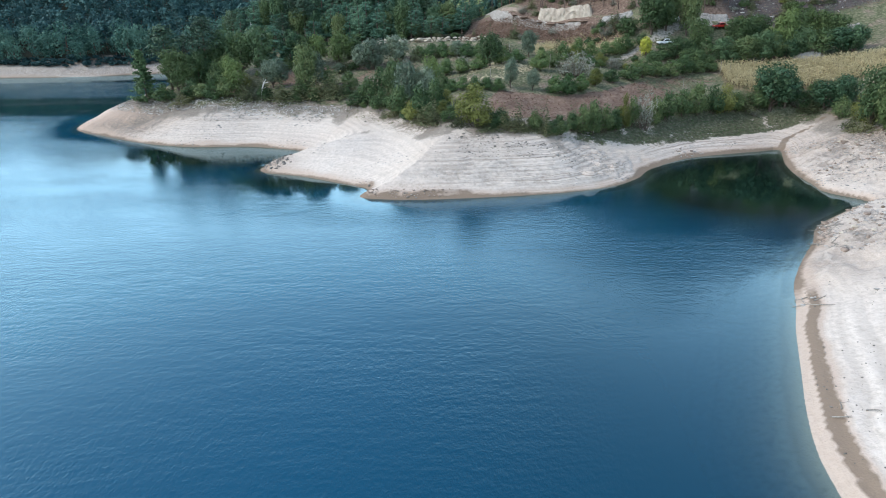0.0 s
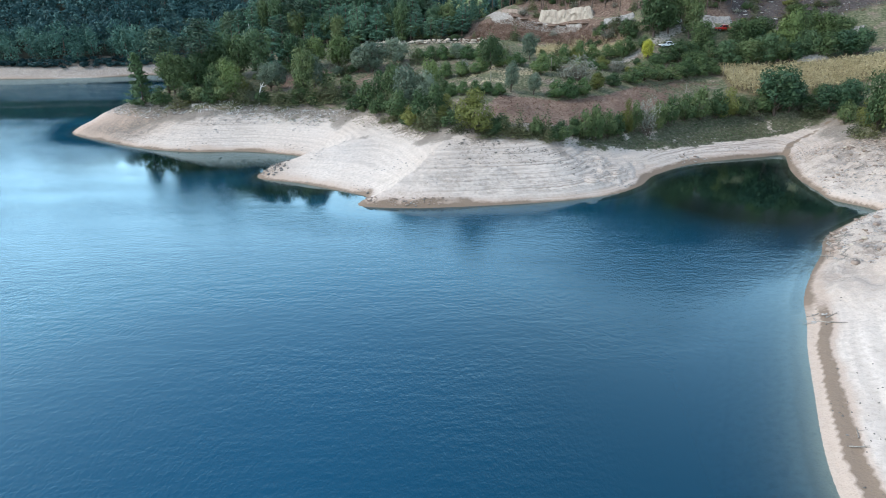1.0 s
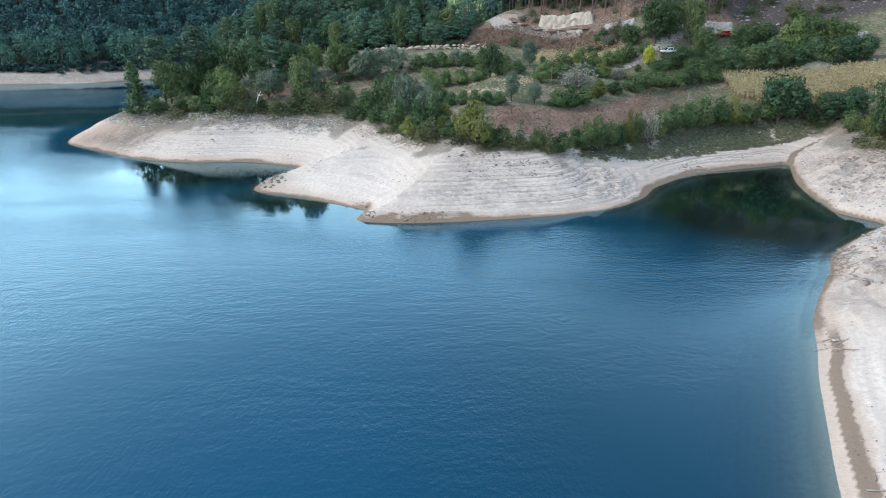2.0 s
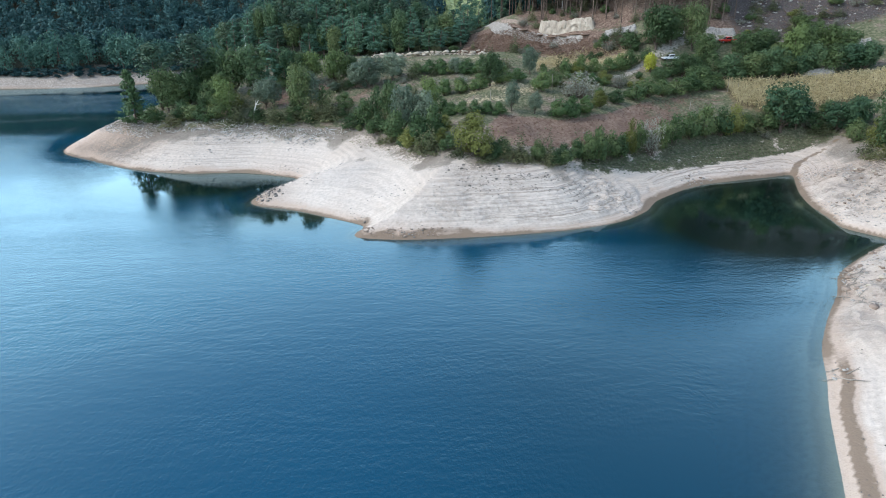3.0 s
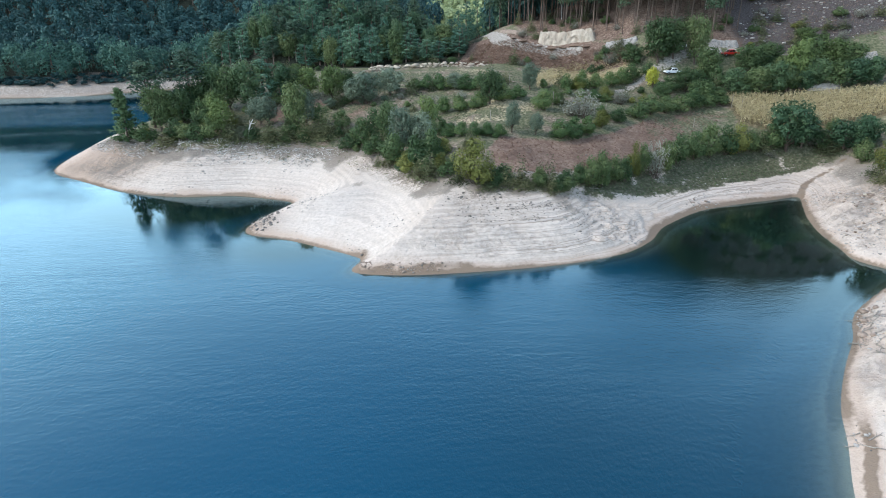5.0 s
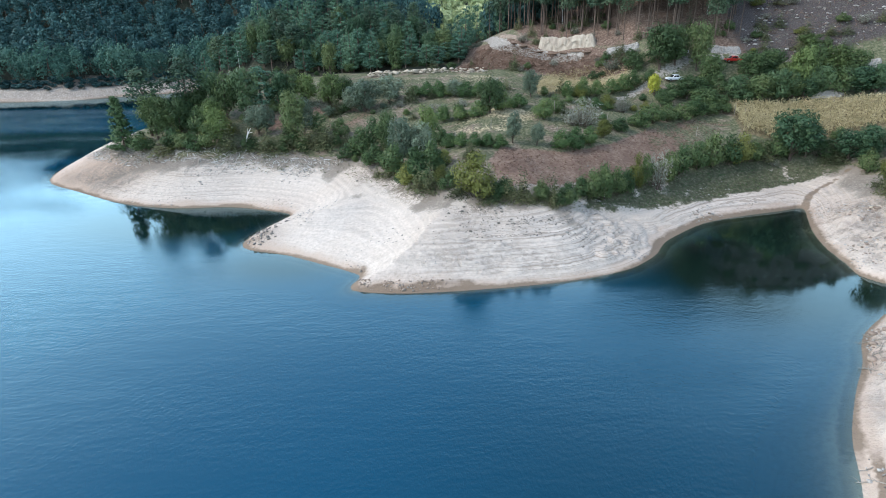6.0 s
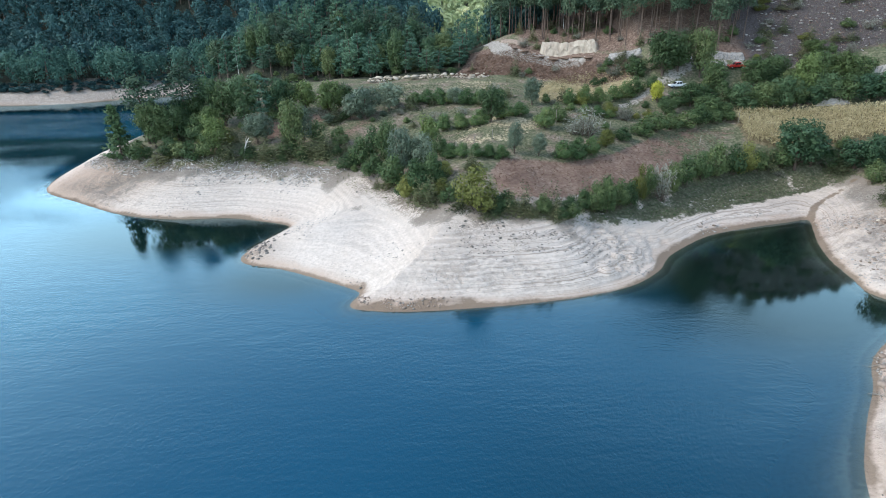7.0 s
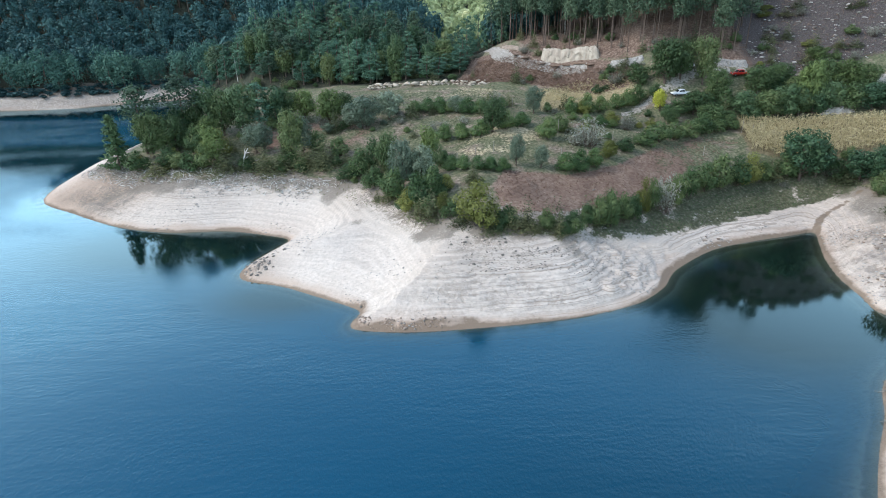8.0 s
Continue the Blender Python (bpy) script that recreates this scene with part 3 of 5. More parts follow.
LEAVES = {
    "pine": leaf_material("pine_needles", (0.021, 0.044, 0.030), (0.052, 0.093, 0.054), (0.142, 0.187, 0.103), 0.65, 0.12),
    "young_pine": leaf_material("young_pine_needles", (0.017, 0.047, 0.024), (0.050, 0.105, 0.044), (0.133, 0.189, 0.076), 0.65, 0.12),
    "dark_oak": leaf_material("dark_leaves", (0.017, 0.042, 0.025), (0.049, 0.100, 0.049), (0.151, 0.212, 0.094), 0.55, 0.2),
    "broadleaf": leaf_material("green_leaves", (0.027, 0.055, 0.025), (0.085, 0.132, 0.052), (0.244, 0.267, 0.110)),
    "bush": leaf_material("bush_leaves", (0.021, 0.048, 0.021), (0.069, 0.118, 0.045), (0.226, 0.262, 0.103)),
    "vine": leaf_material("vine_leaves", (0.027, 0.062, 0.025), (0.083, 0.146, 0.052), (0.263, 0.291, 0.104)),
    "olive_tree": leaf_material("olive_leaves", (0.049, 0.075, 0.054), (0.126, 0.168, 0.112), (0.326, 0.378, 0.258), 0.5, 0.15),
    "autumn_tree": leaf_material("turning_leaves", (0.039, 0.062, 0.022), (0.117, 0.165, 0.055), (0.268, 0.332, 0.111)),
    "autumn_bush": leaf_material("yellow_green_leaves", (0.048, 0.059, 0.014), (0.148, 0.160, 0.040), (0.304, 0.308, 0.092)),
    "yellow_tree": leaf_material("yellow_leaves", (0.179, 0.194, 0.021), (0.428, 0.428, 0.054), (0.607, 0.592, 0.128)),
    "undergrowth": leaf_material("bracken", (0.037, 0.048, 0.025), (0.101, 0.116, 0.057), (0.258, 0.241, 0.121), 0.8, 0.15),
    "grey_scrub": leaf_material("bare_twigs", (0.085, 0.087, 0.064), (0.219, 0.226, 0.178), (0.439, 0.436, 0.356), 0.85, 0.1),
    # the blue of distance haze is put into the far pines' leaf colour
    "far_pine": leaf_material("hazy_needles", (0.013, 0.040, 0.043), (0.031, 0.082, 0.082), (0.066, 0.142, 0.126), 0.7, 0.1),
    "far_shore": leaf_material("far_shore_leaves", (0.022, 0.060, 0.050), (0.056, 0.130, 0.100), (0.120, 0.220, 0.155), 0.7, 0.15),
    # stronger sunlight on the far hillside is put into this pale leaf colour
    "far_broadleaf": leaf_material("painted_sun_leaves", (0.19, 0.25, 0.12), (0.46, 0.51, 0.26), (0.80, 0.78, 0.48), 0.7, 0.3),
}
# these needles are lightened and cooled: thin haze put into the colour
LEAVES["wood_pine"] = leaf_material("hazy_wood_needles", (0.030, 0.074, 0.056), (0.082, 0.170, 0.113), (0.20, 0.31, 0.175), 0.65, 0.15)
LEAVES["tall_oak"], LEAVES["tall_broadleaf"] = LEAVES["dark_oak"], LEAVES["broadleaf"]
EARTH = rough_material("dug_earth", (0.07, 0.045, 0.032), (0.22, 0.15, 0.11), 3)
BARK = rough_material("bark", (0.045, 0.032, 0.025), (0.17, 0.125, 0.10), 6, (1, 1, 0.25))
PINE_BARK = rough_material("pine_bark", (0.05, 0.034, 0.027), (0.20, 0.145, 0.115), 6, (1, 1, 0.25))
PALE_WOOD = rough_material("bleached_wood", (0.36, 0.33, 0.30), (0.72, 0.69, 0.65), 8, (1, 1, 0.2))
GREY_WOOD = rough_material("grey_driftwood", (0.12, 0.10, 0.085), (0.40, 0.36, 0.31), 8, (1, 1, 0.2))
STONE = rough_material("granite", (0.16, 0.145, 0.13), (0.50, 0.46, 0.42), 2.5)
DARK_STONE = rough_material("stained_stone", (0.06, 0.052, 0.045), (0.26, 0.23, 0.20), 2.5)
BROWN_STONE = rough_material("earthy_rock", (0.13, 0.09, 0.065), (0.40, 0.31, 0.25), 1.8)
PALE_STONE = rough_material("pale_granite", (0.22, 0.17, 0.13), (0.60, 0.51, 0.41), 0.7, (1, 1, 0.35))
STRAW = leaf_material("dry_maize", (0.24, 0.19, 0.10), (0.50, 0.415, 0.235), (0.76, 0.67, 0.44), 0.8, 0.2)
CUT_BRUSH = leaf_material("cut_brushwood", (0.06, 0.034, 0.022), (0.19, 0.115, 0.08), (0.42, 0.32, 0.25), 0.9, 0.05)
WOOD_POST = rough_material("weathered_post", (0.16, 0.13, 0.10), (0.42, 0.38, 0.33), 8, (1, 1, 0.2))


# ---- mesh helpers ----
def thing(name, place, label, category, group=""):
    ob = new(name)
    ob.empty_display_size = 0.3
    ob.location = place
    return tagged(ob, label, category, group)


def part_of(name, me, material, parent, label=""):
    ob = new(name, me)
    if material and not me.materials:
        me.materials.append(material)
    ob.parent = parent
    if label:
        ob["label"] = label
    return ob


def part(name, bm, material, parent, label=""):
    me = bpy.data.meshes.new(name)
    bm.to_mesh(me)
    bm.free()
    return part_of(name, me, material, parent, label)


def cards(p, n, rng, long, wide, fold=0.25, lie=None):
    """Folded rhombic leaves at points p, facing n; lie: the way in which their long axis points."""
    k = len(p)
    n = n / (np.linalg.norm(n, axis=1, keepdims=True) + 1e-9)
    a = rng.normal(size=(k, 3)) if lie is None else lie + 0.35 * rng.normal(size=(k, 3))
    a = a - n * (a * n).sum(1, keepdims=True)
    a /= np.linalg.norm(a, axis=1, keepdims=True) + 1e-9
    b = np.cross(n, a)
    s = rng.uniform(0.65, 1.35, (k, 1))
    back = p - n * fold * wide * s
    co = np.stack([p + a * long * s / 2, back + b * wide * s / 2, p - a * long * s / 2, back - b * wide * s / 2], 1).reshape(-1, 3)
    return co, np.arange(4 * k).reshape(-1, 4)


def leaves(p, n, rng, long, wide, lie=None):
    """Pointed leaves or sprays at points p, facing n."""
    k = len(p)
    n = n / (np.linalg.norm(n, axis=1, keepdims=True) + 1e-9)
    a = rng.normal(size=(k, 3)) if lie is None else lie + 0.35 * rng.normal(size=(k, 3))
    a = a - n * (a * n).sum(1, keepdims=True)
    a /= np.linalg.norm(a, axis=1, keepdims=True) + 1e-9
    b = np.cross(n, a)
    s = rng.uniform(0.6, 1.4, (k, 1))
    co = np.stack([p + a * long * s * 0.6, p - a * long * s * 0.4 + b * wide * s / 2, p - a * long * s * 0.4 - b * wide * s / 2], 1).reshape(-1, 3)
    return co, np.arange(3 * k).reshape(-1, 3)


def tube(points, radii, sides=6):
    """Rings and side faces of a tapered limb along the points."""
    points = np.array(points, float)
    co, faces = [], []
    for i, (p, r) in enumerate(zip(points, radii)):
        way = points[min(i + 1, len(points) - 1)] - points[max(i - 1, 0)]
        way = way / (np.linalg.norm(way) + 1e-9)
        side = np.cross(way, (0.31, 0.95, 0.05))
        side /= np.linalg.norm(side) + 1e-9
        up = np.cross(way, side)
        for k in range(sides):
            w = 2 * math.pi * k / sides
            co.append(p + r * (math.cos(w) * side + math.sin(w) * up))
    for i in range(len(points) - 1):
        for k in range(sides):
            a, b = i * sides + k, i * sides + (k + 1) % sides
            faces.append((a, b, b + sides, a + sides))
    return np.array(co), np.array(faces)


def joined(pieces):
    co, faces, n = [], [], 0
    for c, f in pieces:
        co.append(c)
        faces.append(f + n)
        n += len(c)
    return np.vstack(co), np.vstack(faces)


def bent(rng, start, end, sag, steps=5):
    u = np.linspace(0, 1, steps)[:, None]
    start, end = np.array(start, float), np.array(end, float)
    return start + (end - start) * u + np.sin(u * math.pi) * np.array([rng.normal() * sag, rng.normal() * sag, rng.normal() * sag * 0.5])


# ---- plants, each kind built in a few forms 6 m high and wide ----
def lobed_crown(rng, lobes, count, long, wide, ragged=0.2):
    """Leaves over the outsides of many overlapping lobes (centre, radius)."""
    c, r = np.array([l[:3] for l in lobes]), np.array([l[3] for l in lobes])
    which = rng.choice(len(lobes), count * 2, p=r ** 2 / (r ** 2).sum())
    way = rng.normal(size=(count * 2, 3))
    way /= np.linalg.norm(way, axis=1, keepdims=True)
    reach = r[which] * (1.06 + rng.normal(0, ragged, count * 2) - 0.5 * ragged)
    p = c[which] + way * reach[:, None] * (1, 1, 0.85)
    deep = (np.linalg.norm(p[:, None] - c[None], axis=2) < 0.55 * r[None]).any(1)
    p, way = p[~deep][:count], way[~deep][:count]
    low = p[:, 2] < 0.1
    p[low, 2] = rng.uniform(0.05, 0.6, low.sum())
    return leaves(p, way + 0.24 * rng.normal(size=p.shape) + (0, 0, 0.2), rng, long, wide)


def limbs(rng, base, tips, girth, share=0.85):
    out = []
    for q in tips:
        line = bent(rng, base, np.array(base) + (np.array(q) - base) * share, 0.15)
        out.append(tube(line, np.linspace(girth, girth * 0.25, 5), 5))
    return out


def bush_form(rng, count=1000, n=11, flat=1.0, long=0.40, wide=0.24):
    lobes = []
    for k in range(n):
        w, q = rng.uniform(0, 2 * math.pi), math.sqrt(rng.uniform(0, 1)) * 1.75
        r = rng.uniform(0.6, 1.2)
        lobes.append((q * math.cos(w), q * math.sin(w), (rng.uniform(0.8, 4.4) * (1 - 0.22 * q) + 0.5) * flat, r))
    lobes.append((0, 0, 4.6 * flat, 1.05))
    lobes.append((0.2, -0.2, 2.4 * flat, 1.9))
    stems = [tube(bent(rng, (0, 0, -0.4), (l[0] * 0.8, l[1] * 0.8, l[2]), 0.1), np.linspace(0.07, 0.02, 5), 4) for l in lobes[:6]]
    return joined(stems), lobed_crown(rng, lobes, count, long, wide)


def tree_form(rng, count=1300, n=10, clear=0.2, spread=2.1, long=0.40, wide=0.24, ragged=0.28, size=(0.65, 1.2)):
    """A broadleaved tree: trunk, limbs and a crown of uneven lobes."""
    lobes = []
    for k in range(n):
        w, h = 2.4 * k + rng.uniform(-0.5, 0.5), clear + 0.12 + (0.93 - clear - 0.2) * (k + rng.uniform(0, 1)) / n
        q = spread * math.sin(math.pi * min(max((h - clear) / (1.12 - clear), 0.12), 0.95)) ** 0.7 * rng.uniform(0.55, 1.0)
        lobes.append((q * math.cos(w), q * math.sin(w), 6 * h, rng.uniform(*size)))
    lobes.append((0, 0, 5.1, 0.95))
    lobes.append((0, 0, 3.6, 1.25))
    top = (rng.normal() * 0.15, rng.normal() * 0.15, 4.6)
    wood = [tube(bent(rng, (0, 0, -0.6), top, 0.12, 6), np.linspace(0.22, 0.05, 6), 7)]
    wood += limbs(rng, (0, 0, 6 * clear * 0.9), [l[:3] for l in lobes[:8]], 0.08)
    return joined(wood), lobed_crown(rng, lobes, count, long, wide, ragged)


def pine_form(rng, tufts=52, each=16, clear=0.56, long=0.62, wide=0.30):
    """A maritime pine 16 m high and 6 m wide: bare trunk, crown of needle tufts on short boughs."""
    lean = rng.normal(0, 0.35, 2)
    line = bent(rng, (0, 0, -0.8), (lean[0], lean[1], 15.2), 0.12, 7)
    wood, p, n = [tube(line, np.linspace(0.23, 0.05, 7), 6)], [], []
    for k in range(tufts):
        h = clear + (1 - clear) * (k + rng.uniform(0, 1)) / tufts
        u = (h - clear) / (1 - clear)
        reach = 2.7 * (0.5 + 0.5 * math.sin(math.pi * min(u * 0.85 + 0.2, 1))) * (1 - 0.75 * max(u - 0.55, 0) / 0.45) * rng.uniform(0.35, 1.05)
        w = 2.39996 * k + rng.uniform(-0.4, 0.4)
        root = np.array([lean[0] * h, lean[1] * h, 15.4 * h - 0.5])
        tip = root + (reach * math.cos(w), reach * math.sin(w), 0.35 + 0.3 * rng.uniform(-1, 1))
        if k % 3 == 0:
            wood.append(tube(bent(rng, root, tip, 0.08, 3), [0.045, 0.03, 0.012], 3))
        q = rng.normal(size=(each, 3)) * (0.72, 0.72, 0.34)
        p.append(tip + q)
        n.append(q + (0, 0, 0.5))
    for h in rng.uniform(0.06, clear, 5):                                 # dead stubs on the lower trunk
        w = rng.uniform(0, 6.3)
        wood.append(tube([(0, 0, 15 * h), (0.8 * math.cos(w), 0.8 * math.sin(w), 15 * h + 0.2)], [0.03, 0.012], 3))
    return joined(wood), leaves(np.vstack(p), np.vstack(n) + 0.3 * rng.normal(size=(tufts * each, 3)), rng, long, wide)


def wood_pine_form(rng):
    """A pine grown up in a wood, 16 m high: boughs in rounded clumps, wide in the middle and broken at the top."""
    lobes, line = [], bent(rng, (0, 0, -0.8), (*rng.normal(0, 0.3, 2), 15.3), 0.15, 7)
    for k in range(26):
        u = (k + rng.uniform(0, 1)) / 26
        reach = 2.5 * math.sin(math.pi * (0.12 + 0.80 * u)) ** 0.8 * rng.uniform(0.35, 1.0)
        w = 2.39996 * k + rng.uniform(-0.5, 0.5)
        lobes.append((reach * math.cos(w), reach * math.sin(w), 2.8 + 11.8 * u, rng.uniform(0.6, 1.15) * (1.1 - 0.45 * u)))
    wood = [tube(line, np.linspace(0.24, 0.05, 7), 6)] + [tube(bent(rng, (0, 0, l[2] - 0.6), l[:3], 0.06, 3), [0.05, 0.03, 0.015], 3) for l in lobes[::3]]
    return joined(wood), lobed_crown(rng, lobes, 1500, 0.46, 0.3, 0.26)


def young_pine_form(rng):
    """A conical young pine with whorls down to the ground, 6 m high and 6 m wide."""
    p, n, a = [], [], []
    wood = [tube(bent(rng, (0, 0, -0.5), (0, 0, 5.9), 0.04, 6), np.linspace(0.13, 0.02, 6), 6)]
    for h in np.linspace(0.3, 5.7, 17):
        for k in range(9):
            w = rng.uniform(0, 6.3)
            reach = 2.75 * (1 - h / 6.1) ** 0.75 * rng.uniform(0.6, 1.05) + 0.15
            for u in rng.uniform(0.2, 1, 14):
                p.append((u * reach * math.cos(w), u * reach * math.sin(w), h + 0.25 * u * u + rng.normal() * 0.07))
                n.append((0.4 * math.cos(w), 0.4 * math.sin(w), 0.9))
                a.append((math.cos(w), math.sin(w), 0.5))
    return joined(wood), leaves(np.array(p), np.array(n) + 0.4 * rng.normal(size=(len(p), 3)), rng, 0.55, 0.24, np.array(a))


def undergrowth_form(rng):
    p = np.stack([rng.normal(0, 1.25, 700), rng.normal(0, 1.25, 700), np.abs(rng.normal(0, 1, 700))], 1)
    p[:, 2] *= 4.4 * np.exp(-(p[:, 0] ** 2 + p[:, 1] ** 2) / 5.0)
    stems = [tube(bent(rng, (q[0] * 0.5, q[1] * 0.5, -0.3), q, 0.2), np.linspace(0.04, 0.015, 5), 3) for q in p[:9]]
    return joined(stems), leaves(p, rng.normal(size=p.shape) + (0, 0, 0.6), rng, 0.55, 0.34)


def scrub_form(rng):
    stems, p = [], []
    for k in range(34):
        w, q = rng.uniform(0, 6.3), rng.uniform(0.3, 2.7)
        tip = np.array((q * math.cos(w), q * math.sin(w), rng.uniform(2.2, 6.0) * (1 - 0.09 * q)))
        line = bent(rng, (tip[0] * 0.35, tip[1] * 0.35, -0.2), tip, 0.25)
        stems.append(tube(line[::2], np.linspace(0.055, 0.015, 3), 3))
        p += [line[-1 - int(rng.integers(0, 3))] + rng.normal(0, 0.28, 3) for _ in range(26)]
    p = np.array(p)
    return joined(stems), leaves(p, rng.normal(size=p.shape), rng, 0.5, 0.13)


FORMS = {
    "tall_oak": lambda r: tree_form(r, 3300, 24, 0.1, 2.15, 0.30, 0.21, 0.3, (0.5, 1.0)), "tall_broadleaf": lambda r: tree_form(r, 3200, 22, 0.13, 2.05, 0.30, 0.21, 0.32, (0.5, 1.0)),
    "wood_pine": lambda r: wood_pine_form(r),
    "pine": lambda r: pine_form(r, 42, 21, 0.56, 0.66, 0.32), "young_pine": young_pine_form, "undergrowth": undergrowth_form, "grey_scrub": scrub_form,
    "dark_oak": lambda r: tree_form(r, 2600, 16, 0.1, 2.1, 0.36, 0.24), "broadleaf": lambda r: tree_form(r, 2400, 15, 0.12, 2.05, 0.36, 0.24),
    "olive_tree": lambda r: tree_form(r, 3200, 14, 0.16, 2.0, 0.32, 0.17, 0.30, (0.6, 1.05)),
    "autumn_tree": lambda r: tree_form(r, 2600, 13, 0.16, 2.0, 0.36, 0.24),
    "yellow_tree": lambda r: tree_form(r, 1500, 9, 0.1, 1.6, size=(0.7, 1.1)), "bush": lambda r: bush_form(r, 1600, long=0.38, wide=0.25),
    "autumn_bush": lambda r: bush_form(r, 2500, 13, long=0.31, wide=0.20), "vine": lambda r: bush_form(r, 1800, 10, 0.95, 0.36, 0.26),
}
NATURE = {
    "tall_oak": ("oak_tree", "tall dense dark green oak with a rounded crown", "tree"),
    "tall_broadleaf": ("broadleaf_tree", "tall mid-green broadleaved tree with an uneven crown", "tree"),
    "wood_pine": ("wood_pine", "pine branched low down at the edge of the dense wood", "pine tree"),
    "pine": ("pine_tree", "tall maritime pine with bare trunk and dark crown", "pine tree"),
    "young_pine": ("young_pine", "young conical green pine on the sandy point", "pine tree"),
    "dark_oak": ("oak_tree", "dense dark green oak with a rounded crown", "tree"),
    "broadleaf": ("broadleaf_tree", "mid-green broadleaved tree with an uneven crown", "tree"),
    "olive_tree": ("olive_tree", "grey-green olive tree with an airy crown", "olive tree"),
    "autumn_tree": ("turning_tree", "broadleaved tree turning yellow and brown", "tree"),
    "yellow_tree": ("yellow_tree", "small bright yellow tree beside the track", "tree"),
    "bush": ("bush", "dense green bush on the edge of the fields", "bush"),
    "autumn_bush": ("turning_bush", "rounded bush with yellow-green autumn leaves", "bush"),
    "vine": ("vine", "leafy green vine growing in a row", "vine"),
    "undergrowth": ("undergrowth", "low brown and green undergrowth above the bank", "shrub"),
    "grey_scrub": ("bare_shrub", "grey half-bare twiggy shrub", "shrub"),
}
BUILT = {}


def make_form(kind, variant):
    """The first plant of a form, out of which the others are copied."""
    rng = np.random.default_rng(1000 + 37 * list(FORMS).index(kind) + variant)
    (wc, wf), (lc, lf) = FORMS[kind](rng)
    woody = kind in ("bush", "autumn_bush", "vine", "undergrowth", "grey_scrub")
    name, label, category = NATURE[kind]
    ob = thing(name, (0, 0, 0), label, category)
    part_of("woody_base" if woody else "trunk", quads_mesh("woody_base" if woody else "trunk", wc, wf, True), PINE_BARK if kind.endswith("pine") else BARK, ob)
    part_of("foliage" if woody else "crown", quads_mesh("foliage" if woody else "crown", lc, lf), LEAVES[kind], ob)
    return ob


def plant(kind, x, y, height, width, group, sink=0.15, forms=3):
    if height > 7.5:
        kind = {"dark_oak": "tall_oak", "broadleaf": "tall_broadleaf"}.get(kind, kind)
    v = int(rng_all.integers(0, forms))
    tall = 16.0 if kind.endswith("pine") and kind != "young_pine" else 6.0
    z = float(ground_height(np.array([x]), np.array([y]))[0])
    m = Matrix.Translation((x, y, z - sink)) @ Matrix.Rotation(rng_all.uniform(0, 6.28), 4, "Z") @ Matrix.Diagonal((width / 6, width / 6, height / tall, 1))
    if (kind, v) not in BUILT:
        BUILT[kind, v] = ob = make_form(kind, v)
        ob.matrix_basis = m
    else:
        made = BUILT[kind, v]
        kept, made.scale = made.scale.copy(), (1, 1, 1)
        ob = copy_thing(made, m)
        made.scale = kept
    ob["group"] = group
    return ob


rng_all = np.random.default_rng(5)

# ---- trees and bushes of the peninsula ----
TIP = [("broadleaf", -76.8, 179.7, 10.0, 10.8), ("autumn_tree", -70.5, 174.2, 8.5, 9.1), ("bush", -63.0, 171.5, 7.0, 8.2),
    ("autumn_bush", -55.2, 167.0, 7.9, 8.3), ("dark_oak", -70.0, 181.1, 9.7, 9.8), ("broadleaf", -66.8, 182.6, 9.1, 9.1),
    ("olive_tree", -46.4, 169.3, 7.7, 7.8), ("autumn_tree", -59.6, 173.4, 8.3, 7.6), ("young_pine", -82.8, 170.9, 14.0, 10.7),
    ("bush", -76.3, 167.3, 6.1, 7.4), ("broadleaf", -74.2, 173.1, 12.4, 10.1), ("pine", -77.9, 177.4, 18.4, 10.7), ("pine", -69.0, 180.6, 18.3, 11.2),
    ("broadleaf", -68.3, 173.8, 10.2, 8.0), ("bush", -67.4, 165.2, 6.0, 8.0), ("bush", -60.8, 161.2, 5.4, 7.1),
    ("undergrowth", -68.7, 163.1, 3.1, 9.8), ("undergrowth", -51.7, 160.3, 4.4, 7.1), ("autumn_tree", -54.6, 162.6, 9.5, 6.8),
    ("bush", -57.2, 161.4, 6.5, 7.1), ("bush", -62.2, 171.3, 8.0, 6.9), ("broadleaf", -63.8, 162.7, 4.5, 6.5)]
TIP_BACK = [("dark_oak", -63.0, 183.8, 13.3, 10.6), ("broadleaf", -57.7, 180.9, 12.5, 10.1), ("dark_oak", -52.7, 181.1, 13.2, 11.5),
    ("wood_pine", -48.6, 183.2, 12.9, 10.9), ("dark_oak", -44.5, 183.9, 11.2, 9.1), ("broadleaf", -42.2, 186.4, 9.2, 9.3),
    ("autumn_tree", -37.3, 187.3, 8.9, 8.6)]
